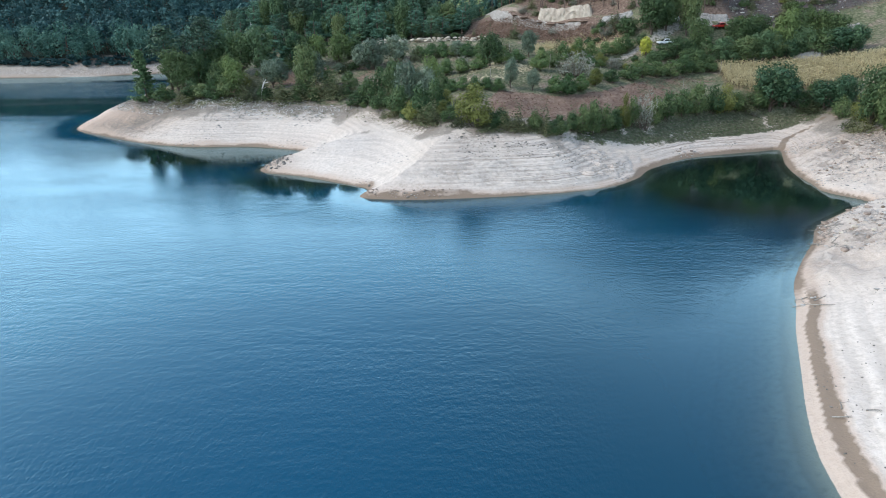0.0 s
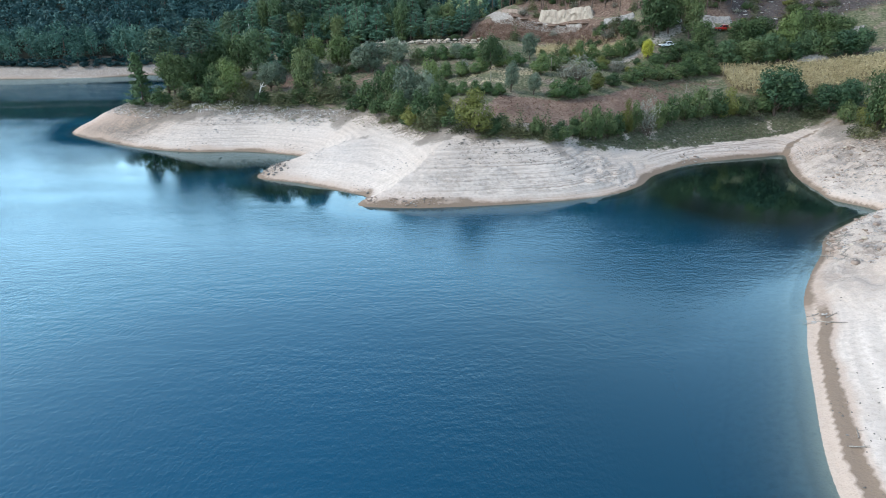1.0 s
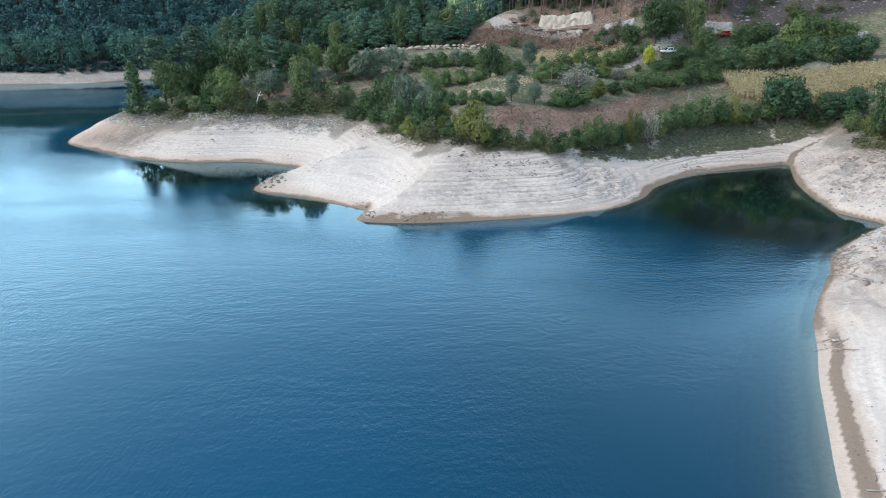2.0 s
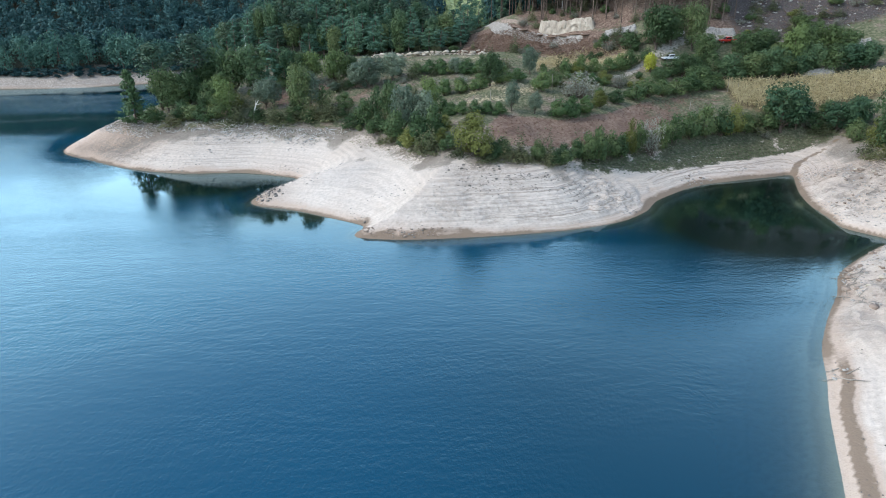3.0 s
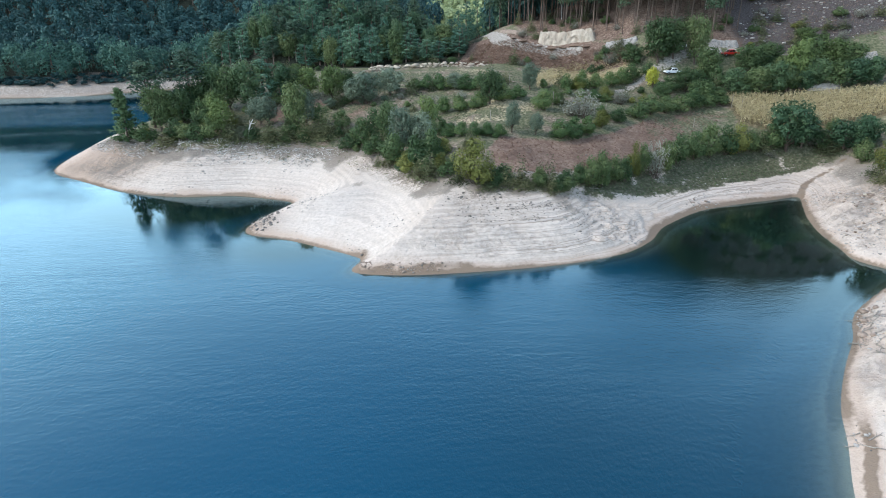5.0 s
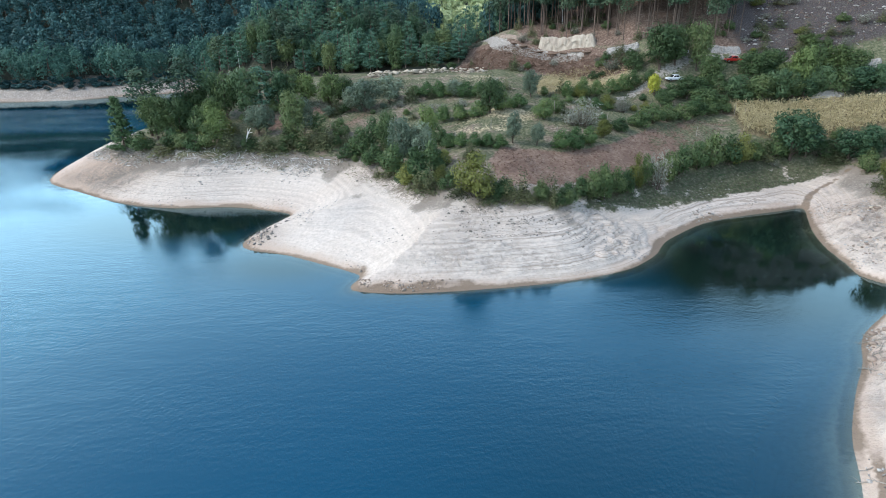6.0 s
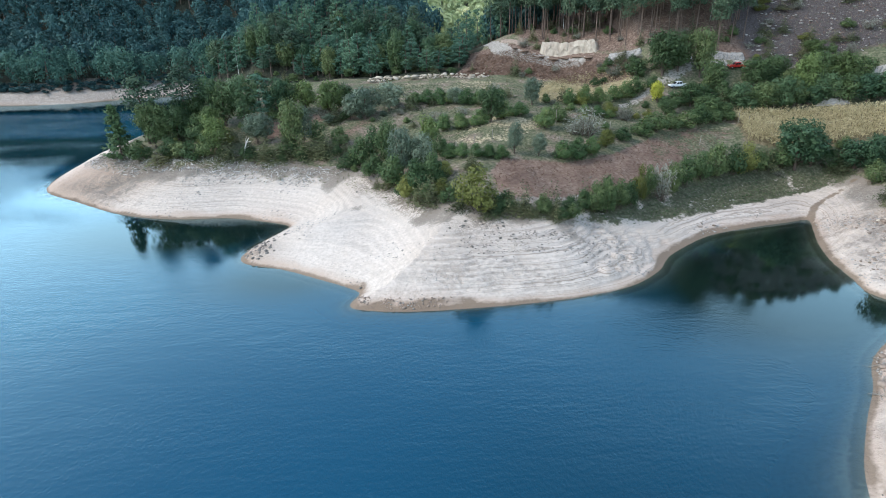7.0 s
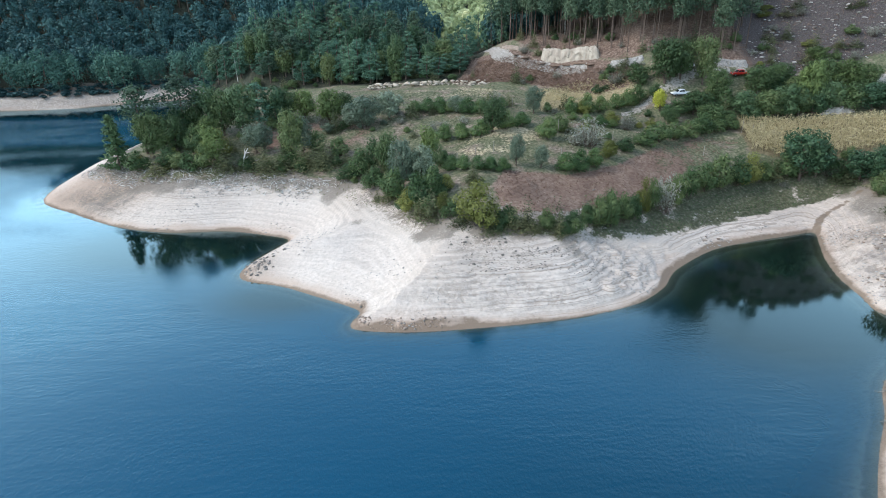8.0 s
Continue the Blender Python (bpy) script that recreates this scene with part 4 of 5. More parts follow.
ORCHARD = [("olive_tree", -44.6, 169.6, 7.7, 7.5), ("broadleaf", -35.8, 162.8, 13.2, 8.8), ("olive_tree", -33.8, 165.3, 10.0, 6.6),
    ("bush", -37.2, 161.7, 5.1, 6.5), ("bush", -31.3, 167.9, 6.0, 6.7), ("bush", -24.6, 164.5, 5.5, 6.6), ("undergrowth", -42.1, 160.0, 3.9, 8.0),
    ("undergrowth", -38.0, 160.0, 3.8, 8.0), ("undergrowth", -32.5, 159.9, 4.5, 8.0), ("undergrowth", -27.1, 158.8, 4.1, 7.3),
    ("bush", -21.0, 151.9, 4.4, 6.7), ("autumn_tree", -29.7, 183.3, 10.1, 8.8), ("broadleaf", -25.9, 186.7, 8.0, 7.8),
    ("olive_tree", -19.9, 178.6, 8.7, 11.0), ("olive_tree", -13.2, 181.6, 7.8, 9.7), ("olive_tree", -23.7, 179.2, 6.4, 6.4),
    ("undergrowth", -46.4, 161.0, 3.1, 6.5)]
THICKET = [("bush", -18.0, 152.0, 7.4, 7.3), ("bush", -15.3, 153.5, 8.7, 6.8), ("broadleaf", -11.8, 149.0, 10.4, 6.0),
    ("olive_tree", -7.7, 140.4, 10.4, 7.8), ("olive_tree", -4.0, 140.2, 8.0, 6.4), ("bush", -9.3, 135.8, 7.3, 7.3), ("bush", -4.9, 128.7, 7.4, 6.9),
    ("bush", -1.4, 130.4, 7.1, 6.5), ("bush", -14.2, 144.8, 5.5, 6.7), ("bush", -10.8, 139.8, 5.1, 6.2), ("autumn_bush", 0.4, 124.5, 4.0, 4.9),
    ("bush", 1.8, 121.2, 3.9, 4.8), ("undergrowth", -1.8, 122.9, 3.9, 5.4), ("autumn_bush", -6.5, 129.0, 4.5, 5.7),
    ("undergrowth", -3.9, 124.9, 2.9, 5.5), ("autumn_tree", -2.2, 151.2, 8.2, 5.4), ("bush", -0.2, 147.4, 5.5, 5.3),
    ("autumn_bush", 6.4, 118.0, 9.3, 9.9), ("undergrowth", 3.2, 118.5, 2.8, 4.2)]
VINE_ROWS = [("vine", 2.4, 142.9, 3.7, 4.8), ("vine", 4.9, 140.0, 3.7, 4.7), ("vine", 7.5, 137.4, 3.6, 4.6), ("vine", 10.2, 137.9, 3.4, 4.6),
    ("vine", 12.7, 138.3, 3.3, 4.4), ("vine", 1.3, 161.8, 5.0, 6.4), ("vine", 5.0, 161.0, 4.5, 6.4), ("vine", 9.6, 159.2, 4.6, 6.3),
    ("broadleaf", 12.5, 159.0, 8.6, 7.8), ("vine", 15.7, 160.4, 5.2, 6.3), ("vine", 19.7, 163.6, 4.0, 6.1), ("vine", -6.5, 185.5, 3.8, 6.2),
    ("vine", -3.0, 184.8, 4.7, 6.2), ("vine", 0.2, 183.8, 5.1, 6.2), ("olive_tree", 4.8, 182.0, 4.8, 6.1), ("vine", 3.3, 182.9, 4.0, 5.4),
    ("vine", 7.8, 180.7, 5.2, 6.4), ("vine", 11.0, 179.3, 4.4, 5.7), ("vine", 13.7, 175.8, 4.3, 5.5)]
MID_TREES = [("olive_tree", 24.8, 176.5, 7.3, 6.3), ("vine", 24.7, 154.3, 5.9, 6.7), ("bush", 28.1, 160.0, 5.2, 5.7),
    ("olive_tree", 15.7, 140.6, 6.8, 4.3), ("olive_tree", 20.9, 140.7, 5.0, 4.0), ("vine", 26.2, 140.5, 4.9, 6.1), ("vine", 29.4, 141.5, 5.3, 5.3),
    ("vine", 32.8, 143.4, 5.0, 5.1), ("autumn_bush", 36.8, 147.0, 4.6, 5.5), ("grey_scrub", 33.3, 152.1, 6.6, 9.9),
    ("grey_scrub", 30.4, 151.8, 4.2, 6.0), ("vine", 34.5, 176.8, 5.1, 5.2), ("vine", 38.9, 177.9, 6.0, 6.0), ("vine", 43.0, 179.7, 5.2, 6.0),
    ("vine", 48.2, 184.4, 4.9, 6.6), ("vine", 52.4, 187.0, 5.7, 6.3), ("bush", 55.3, 188.0, 6.0, 6.3), ("autumn_bush", 37.4, 176.6, 4.0, 5.2)]
HEDGE_E = [("bush", 42.3, 152.1, 3.7, 6.0), ("bush", 47.5, 156.3, 4.2, 6.8), ("bush", 52.1, 159.5, 5.6, 7.6), ("bush", 56.9, 163.1, 4.7, 7.1),
    ("bush", 60.9, 164.9, 4.7, 7.2), ("bush", 65.7, 167.6, 5.9, 7.3), ("bush", 70.0, 169.7, 5.4, 7.4), ("bush", 73.4, 170.6, 4.2, 6.1)]
CAR_SIDE = [("yellow_tree", 59.5, 181.9, 6.0, 5.4), ("bush", 60.2, 187.6, 4.5, 4.8), ("bush", 62.2, 177.5, 5.2, 7.4),
    ("broadleaf", 67.5, 178.7, 6.6, 8.5), ("bush", 71.6, 179.2, 5.9, 7.1), ("broadleaf", 57.3, 194.1, 6.2, 8.0),
    ("broadleaf", 63.4, 191.1, 12.9, 12.4), ("broadleaf", 68.4, 192.3, 11.2, 9.8), ("broadleaf", 73.8, 189.8, 13.7, 9.3),
    ("broadleaf", 75.1, 183.8, 9.5, 8.7), ("bush", 76.8, 180.8, 6.8, 7.2)]
RIGHT_WOOD = [("dark_oak", 80.3, 175.6, 7.8, 10.1), ("broadleaf", 84.8, 174.1, 7.9, 9.7), ("dark_oak", 89.4, 173.0, 8.9, 9.3),
    ("broadleaf", 87.3, 185.2, 8.5, 9.9), ("broadleaf", 92.8, 186.2, 7.7, 9.5), ("autumn_tree", 95.0, 174.1, 13.2, 9.3),
    ("dark_oak", 98.7, 171.9, 8.3, 8.2), ("broadleaf", 103.3, 182.7, 8.7, 8.3), ("autumn_tree", 107.2, 179.8, 9.0, 8.5),
    ("broadleaf", 103.0, 169.8, 7.5, 9.1), ("dark_oak", 106.9, 167.3, 7.1, 9.9), ("dark_oak", 109.4, 165.9, 7.6, 8.8),
    ("broadleaf", 92.3, 173.0, 7.9, 7.5), ("broadleaf", 111.2, 177.4, 7.8, 8.7)]
FRONT_HEDGE = [("bush", 10.1, 117.5, 3.6, 4.2), ("undergrowth", 12.4, 117.1, 3.0, 4.7), ("undergrowth", 14.7, 116.7, 2.7, 4.7),
    ("undergrowth", 8.7, 115.9, 2.0, 5.1), ("bush", 18.1, 117.4, 4.2, 4.2), ("undergrowth", 20.3, 117.8, 3.5, 4.2), ("bush", 23.6, 119.8, 3.7, 4.8),
    ("bush", 26.5, 122.6, 4.4, 4.7), ("bush", 28.9, 123.1, 6.8, 5.0), ("bush", 31.3, 124.1, 8.2, 5.5), ("bush", 34.5, 126.3, 6.7, 5.4),
    ("bush", 37.3, 128.5, 5.5, 5.2), ("autumn_bush", 39.7, 130.8, 8.3, 3.7), ("bush", 42.0, 132.6, 7.5, 4.8), ("grey_scrub", 45.0, 133.1, 8.7, 6.7),
    ("bush", 48.5, 137.3, 7.0, 5.8), ("bush", 52.1, 139.5, 7.8, 6.5), ("bush", 57.1, 143.1, 7.2, 6.7), ("bush", 61.7, 145.3, 8.7, 7.3),
    ("bush", 65.9, 147.2, 7.7, 6.9), ("autumn_bush", 69.6, 148.7, 7.9, 7.2), ("bush", 72.8, 149.6, 5.4, 6.1)]
FRONT_HEDGE_MORE = [("undergrowth", 75.4, 150.3, 4.0, 6.1)]
COVE_WOOD = [("dark_oak", 81.6, 149.8, 11.8, 12.1), ("bush", 78.2, 150.4, 7.1, 7.0), ("dark_oak", 84.9, 149.7, 7.6, 7.6),
    ("bush", 88.6, 147.7, 4.8, 6.3), ("dark_oak", 91.4, 144.3, 7.2, 8.2), ("dark_oak", 93.7, 141.6, 8.2, 8.0), ("undergrowth", 89.9, 145.8, 2.8, 6.5)]
BANK_TREES = [("broadleaf", 87.2, 121.5, 13.0, 8.6), ("undergrowth", 85.0, 122.5, 3.0, 4.0), ("broadleaf", 88.0, 118.5, 10.5, 7.0), ("autumn_tree", 86.0, 115.0, 9.0, 6.0), ("autumn_bush", 89.5, 129.0, 7.0, 5.0),
    ("bush", 91.0, 137.2, 6.0, 5.0), ("broadleaf", 87.0, 112.0, 10.0, 7.0), ("autumn_bush", 88.5, 124.5, 7.5, 5.5), ("dark_oak", 93.0, 124.0, 9.0, 7.5),
    ("broadleaf", 93.0, 114.0, 10.0, 8.0), ("undergrowth", 85.5, 120.0, 2.6, 4.5), ("undergrowth", 86.5, 126.5, 2.4, 4.5)]

PLANTED = []
for group, rows in (("growth on the sandy point", TIP), ("oaks behind the point", TIP_BACK), ("orchard trees", ORCHARD), ("thicket above the bank", THICKET),
                    ("vine rows", VINE_ROWS), ("trees among the terraces", MID_TREES), ("hedge above the brown field", HEDGE_E),
                    ("trees beside the track", CAR_SIDE), ("wood above the maize", RIGHT_WOOD), ("hedge below the brown field", FRONT_HEDGE),
                    ("hedge below the brown field", FRONT_HEDGE_MORE), ("wood at the head of the cove", COVE_WOOD), ("trees on the near bank", BANK_TREES)):
    for kind, x, y, h, w in rows:
        plant(kind, x, y, h, w, group)
        PLANTED.append((x, y, w))

# low growth that fills the gaps between them
rng_fill = np.random.default_rng(77)
for x0, x1, y0, y1, n, kinds, group in ((-84, -50, 161, 172, 22, ("undergrowth", "bush", "undergrowth", "autumn_bush"), "growth on the sandy point"),
                                        (-68, -36, 174, 186, 9, ("bush", "undergrowth"), "oaks behind the point"),
                                        (-48, -22, 157.5, 162, 20, ("undergrowth", "bush", "undergrowth"), "orchard trees"),
                                        (-34, -10, 176, 200, 26, ("undergrowth", "bush", "olive_tree", "grey_scrub"), "orchard trees"),
                                        (-20, -2, 134, 152, 22, ("bush", "undergrowth", "autumn_bush"), "thicket above the bank"),
                                        (-8, 9, 125, 134, 12, ("undergrowth", "bush", "autumn_bush"), "thicket above the bank"),
                                        (26, 50, 119, 133, 34, ("undergrowth", "bush", "undergrowth"), "hedge below the brown field"),
                                        (8, 32, 115.5, 119.5, 24, ("undergrowth", "bush", "undergrowth"), "hedge below the brown field"),
                                        (-10, 26, 165, 190, 22, ("vine", "undergrowth", "grey_scrub"), "vine rows"),
                                        (26, 56, 158, 182, 26, ("undergrowth", "vine", "autumn_bush", "grey_scrub"), "trees among the terraces"),
                                        (54, 80, 172, 186, 22, ("bush", "undergrowth", "broadleaf"), "trees beside the track"),
                                        (76, 112, 172, 194, 44, ("broadleaf", "bush", "dark_oak", "autumn_tree", "grey_scrub"), "wood above the maize"),
                                        (74, 96, 145, 153, 18, ("bush", "undergrowth", "grey_scrub"), "wood at the head of the cove"),
                                        (-90, 12, 224, 248, 60, ("bush", "undergrowth", "broadleaf"), "pine wood behind the fields"),
                                        (24, 62, 212, 242, 40, ("undergrowth", "bush", "grey_scrub"), "pine wood on the hill"),
                                        (46, 100, 196, 206, 36, ("undergrowth", "bush", "grey_scrub"), "pine wood on the hill")):
    for k in range(n):
        x, y = rng_fill.uniform(x0, x1), rng_fill.uniform(y0, y1)
        kind = kinds[int(rng_fill.integers(0, len(kinds)))]
        size = rng_fill.uniform(1.8, 4.2) * (1.5 if kind in ("broadleaf", "dark_oak", "autumn_tree") else 1)
        at = (np.array([x]), np.array([y]))
        clear = inside(*at, BROWN_FIELD)[0] < 0.3 and inside(*at, CORN_FIELD)[0] < 0.3 and min(np.hypot(TRACK[:, 0] - x, TRACK[:, 1] - y).min(), np.hypot(ROAD[:, 0] - x, ROAD[:, 1] - y).min()) > 3
        clear = clear and min(math.hypot(x - 63, y - 181), math.hypot(x - 83.5, y - 187.5)) > 7.5                  # the track stays open in front of the trucks
        if clear and ground_height(*at)[0] > ((4.2 if x > 52 else 6.2) if x > 20 else 6.9) and not (group == "pine wood behind the fields" and y < np.interp(x, [-90, -60, -25, 12], [256, 240, 226, 224])):
            plant(kind, x, y, size * rng_fill.uniform(0.7, 1.1), size * 1.25, group)

# ---- pine woods ----
def scattered(rng, x0, x1, y0, y1, gap, keep):
    """Points a little more than gap apart where keep says so, front rows first."""
    out = []
    for y in np.arange(y0, y1, gap * 0.87):
        for x in np.arange(x0, x1, gap):
            px, py = x + rng.uniform(-0.45, 0.45) * gap, y + rng.uniform(-0.45, 0.45) * gap
            if keep(px, py):
                out.append((px, py))
    return out


HILL_EDGE = lambda x: np.interp(x, [15, 30, 45, 60, 75, 95, 110], [256, 236, 222, 206, 200, 196.5, 196])
WOOD_EDGE = lambda x: np.interp(x, [-90, -60, -25, 12], [262, 246, 231, 229])
rng_pine = np.random.default_rng(8)
hill_pines = scattered(rng_pine, 22, 116, 194, 285, 4.0, lambda x, y: HILL_EDGE(x) < y < HILL_EDGE(x) + 48 and x < 0.5 * (y - 20))
wood_pines = scattered(rng_pine, -92, 10, 228, 320, 5.2, lambda x, y: WOOD_EDGE(x) < y < WOOD_EDGE(x) + 42 and x < 10 - 0.35 * max(y - 238, 0))
for x, y in hill_pines[:210]:
    plant("pine", x, y, rng_pine.uniform(16, 21), rng_pine.uniform(4.6, 6.4), "pine wood on the hill", forms=5)
for x, y in wood_pines[:140]:
    h = rng_pine.uniform(11, 19) * (0.75 if x > -8 else 1)
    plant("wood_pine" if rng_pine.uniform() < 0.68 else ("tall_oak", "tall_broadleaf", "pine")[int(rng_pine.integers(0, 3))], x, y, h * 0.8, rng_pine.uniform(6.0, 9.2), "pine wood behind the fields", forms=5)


for x, y, h in ((11, 246, 15), (15, 254, 17), (8, 252, 14), (20, 262, 15), (13, 266, 13), (24, 252, 14)):
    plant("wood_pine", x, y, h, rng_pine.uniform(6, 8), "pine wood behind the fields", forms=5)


def far_wood(name, label, points, leaf, rng, tall, wide, form):
    """A wood too far and too thick to count."""
    kinds = [form(np.random.default_rng(300 + k)) for k in range(8)]
    pieces, trunks, tones = [], [], []
    x, y = np.array(points).T
    for px, py, pz in zip(x, y, ground_height(x, y)):
        (wc, wf), (lc, lf) = kinds[int(rng.integers(0, 8))]
        w = rng.uniform(0, 6.3)
        turn = np.array([[math.cos(w), -math.sin(w), 0], [math.sin(w), math.cos(w), 0], [0, 0, 1]])
        grow = np.array([wide, wide, tall]) * rng.uniform(0.6, 1.3) * (rng.uniform(0.85, 1.15), 1, rng.uniform(0.85, 1.15))
        tones.append(np.full(len(lc), rng.normal(-0.02, 0.13)))
        pieces.append(((lc * grow) @ turn.T + (px, py, pz), lf))
        trunks.append(((wc[:42] * grow) @ turn.T + (px, py, pz), wf[:24]))
    ob = tagged(new(name), label, "woodland", kind="stuff")
    part_of("trunk_wood", quads_mesh("trunk_wood", *joined(trunks)), PINE_BARK, ob)
    canopy = part_of("leaf_canopy", quads_mesh("leaf_canopy", *joined(pieces)), LEAVES[leaf], ob)
    give(canopy.data, "tone", np.concatenate(tones))
    return ob


def mixed_wood_tree(r):
    """A tree of a far wood, 16 m high: more often a rounded crown than a pointed pine."""
    if r.uniform() < 0.35:
        return pine_form(r, 40, 10, 0.3, 0.95, 0.55)
    (wc, wf), (lc, lf) = tree_form(r, 340, 15, 0.16, 2.0, 0.62, 0.5, 0.24, (0.5, 1.0))
    grow = np.array([1.3, 1.3, 2.2])
    return (wc * grow, wf), (lc * grow, lf)


SPARSE_TREE = lambda r: tree_form(r, 240, 10, 0.14, 2.0, 1.15, 0.75)
rng_far = np.random.default_rng(9)
across = scattered(rng_far, -380, -84, 322, 430, 6.4, lambda x, y: shore_distance(np.array([x]), np.array([y]))[0] > 33 + rng_far.uniform(0, 4))
far_wood("far_wood", "dense pine wood on the far shore, haze blue in its leaf colour", across[:900] + scattered(rng_far, -300, -66, 425, 500, 7.5, lambda x, y: True) + scattered(rng_far, -420, -66, 500, 600, 14, lambda x, y: True), "far_pine", rng_far, 0.85, 1.3, mixed_wood_tree)
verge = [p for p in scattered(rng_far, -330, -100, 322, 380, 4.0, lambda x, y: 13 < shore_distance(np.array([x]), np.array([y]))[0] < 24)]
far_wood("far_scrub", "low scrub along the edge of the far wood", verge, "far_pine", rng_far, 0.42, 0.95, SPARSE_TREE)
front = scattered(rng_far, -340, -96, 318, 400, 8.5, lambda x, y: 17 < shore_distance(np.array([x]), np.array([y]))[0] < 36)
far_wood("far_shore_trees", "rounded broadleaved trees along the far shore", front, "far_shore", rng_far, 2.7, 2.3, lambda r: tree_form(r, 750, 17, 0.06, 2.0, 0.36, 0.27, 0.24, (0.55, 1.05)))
behind = [(x, y) for x, y in hill_pines[210:] + wood_pines[140:]] + scattered(rng_far, -84, 8, 268, 370, 7.5, lambda x, y: y > WOOD_EDGE(x) + 42 and x < 6 - 0.12 * (y - 240))
behind += scattered(rng_far, 34, 190, 240, 330, 7.5, lambda x, y: y > HILL_EDGE(x) + 48 and x > 30 + 0.22 * (y - 240))
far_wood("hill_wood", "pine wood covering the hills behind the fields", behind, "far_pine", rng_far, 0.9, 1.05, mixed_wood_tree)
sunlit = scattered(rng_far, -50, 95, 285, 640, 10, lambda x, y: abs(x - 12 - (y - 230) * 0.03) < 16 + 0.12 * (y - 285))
far_wood("sunlit_wood", "pale woods on a distant hillside, sunlight put into the leaf colour", sunlit, "far_broadleaf", rng_far, 1.7, 1.6, SPARSE_TREE)

# ---- scrub and stones of the felled slope ----
def stone_shape(rng, rough=0.28):
    bm = bmesh.new()
    bmesh.ops.create_icosphere(bm, subdivisions=1, radius=0.5)
    for v in bm.verts:
        v.co *= 1 + rng.uniform(-rough, rough)
        v.co.z *= 0.5
    co = np.array([v.co for v in bm.verts])
    f = np.array([[v.index for v in q.verts] for q in bm.faces])
    bm.free()
    return co, f


STONE_SHAPES = [stone_shape(np.random.default_rng(60 + k)) for k in range(8)]


def strewn_stones(name, label, points, sizes, material, rng):
    x, y = np.array(points).T
    z = ground_height(x, y)
    pieces = []
    for px, py, pz, s in zip(x, y, z, sizes):
        c, f = STONE_SHAPES[int(rng.integers(0, 8))]
        w = rng.uniform(0, 6.3)
        turn = np.array([[math.cos(w), -math.sin(w), 0], [math.sin(w), math.cos(w), 0], [0, 0, 1]])
        pieces.append(((c * s * rng.uniform(0.7, 1.3, 3)) @ turn.T + (px, py, pz + 0.05 * s), f))
    ob = tagged(new(name, quads_mesh(name, *joined(pieces))), label, "stones", kind="stuff")
    ob.data.materials.append(material)
    return ob


rng_stone = np.random.default_rng(12)
slope = [(x, y) for x, y in zip(rng_stone.uniform(88, 185, 5200), rng_stone.uniform(188, 262, 5200)) if x > 0.5 * (y - 20) and y > 186 + 0.12 * (x - 90)]
strewn_stones("slope_stones", "grey stones strewn over the felled hillside", slope[:1500], np.abs(rng_stone.normal(0, 0.5, 1500)) + 0.2, STONE, rng_stone)
for k, (x, y) in enumerate(slope[1500:1690]):
    plant(("undergrowth", "bush", "grey_scrub", "undergrowth", "grey_scrub", "undergrowth", "autumn_bush")[k % 7], x, y, rng_stone.uniform(1.4, 3.6), rng_stone.uniform(3, 6), "scrub on the felled slope")

# ---- stones and driftwood on the bank ----
def bank_points(rng, count, low, high, box, clump=0.0):
    x0, x1, y0, y1 = box
    x, y = rng.uniform(x0, x1, count * 14), rng.uniform(y0, y1, count * 14)
    d = shore_distance(x, y)
    z = ground_height(x, y, d)
    ok = (z > low) & (z < high) & (d > 0.4) & (d < 34) & (fbm(x, y, 8, 3, 91) > clump)
    return list(zip(x[ok][:count], y[ok][:count]))


top = bank_points(rng_stone, 1500, 5.2, 9.4, (-100, 40, 94, 175), 0.2)
strewn_stones("bank_stones", "dark stones and roots scattered over the upper bank", top, np.minimum(0.06 + 0.14 * rng_stone.exponential(1, len(top)), 0.8), DARK_STONE, rng_stone)
rubble = bank_points(rng_stone, 3200, 4.4, 9.8, (-98, -22, 140, 176), -0.05)
strewn_stones("point_rubble", "grey and white rubble along the top of the sandy point", rubble, np.abs(rng_stone.normal(0, 0.17, len(rubble))) + 0.08, STONE, rng_stone)
seam = [(x, 110.2 + 0.2 * (x - 14) + rng_stone.normal(0, 0.9)) for x in rng_stone.normal(16, 5.5, 420)] + [(x, 106.2 + 0.1 * x + rng_stone.normal(0, 0.8)) for x in rng_stone.uniform(4, 26, 260)]
strewn_stones("slope_rubble", "lines of dark rubble across the white bank", seam, np.abs(rng_stone.normal(0, 0.12, len(seam))) + 0.07, DARK_STONE, rng_stone)
toe = bank_points(rng_stone, 260, 0.08, 1.2, (-15, 8, 94, 104), -0.1)
strewn_stones("toe_rubble", "brown wet stones along the foot of the white bank", toe, 0.08 + 0.13 * rng_stone.exponential(1, len(toe)), BROWN_STONE, rng_stone)
foot = bank_points(rng_stone, 900, 0.1, 4.6, (-100, 80, 94, 150), 0.12)
strewn_stones("shore_stones", "grey stones along the lower bank", foot, np.abs(rng_stone.normal(0, 0.16, len(foot))) + 0.10, STONE, rng_stone)
near = bank_points(rng_stone, 3200, 0.15, 14.0, (26, 100, 54, 128), -0.05)
specks = bank_points(rng_stone, 420, 0.3, 9.0, (26, 52, 28, 62), -0.1)
strewn_stones("beach_stones", "small dark stones on the near sandy beach", specks, np.abs(rng_stone.normal(0, 0.09, len(specks))) + 0.05, DARK_STONE, rng_stone)
clods = bank_points(rng_stone, 520, 0.3, 12.0, (38, 100, 60, 128), 0.05)
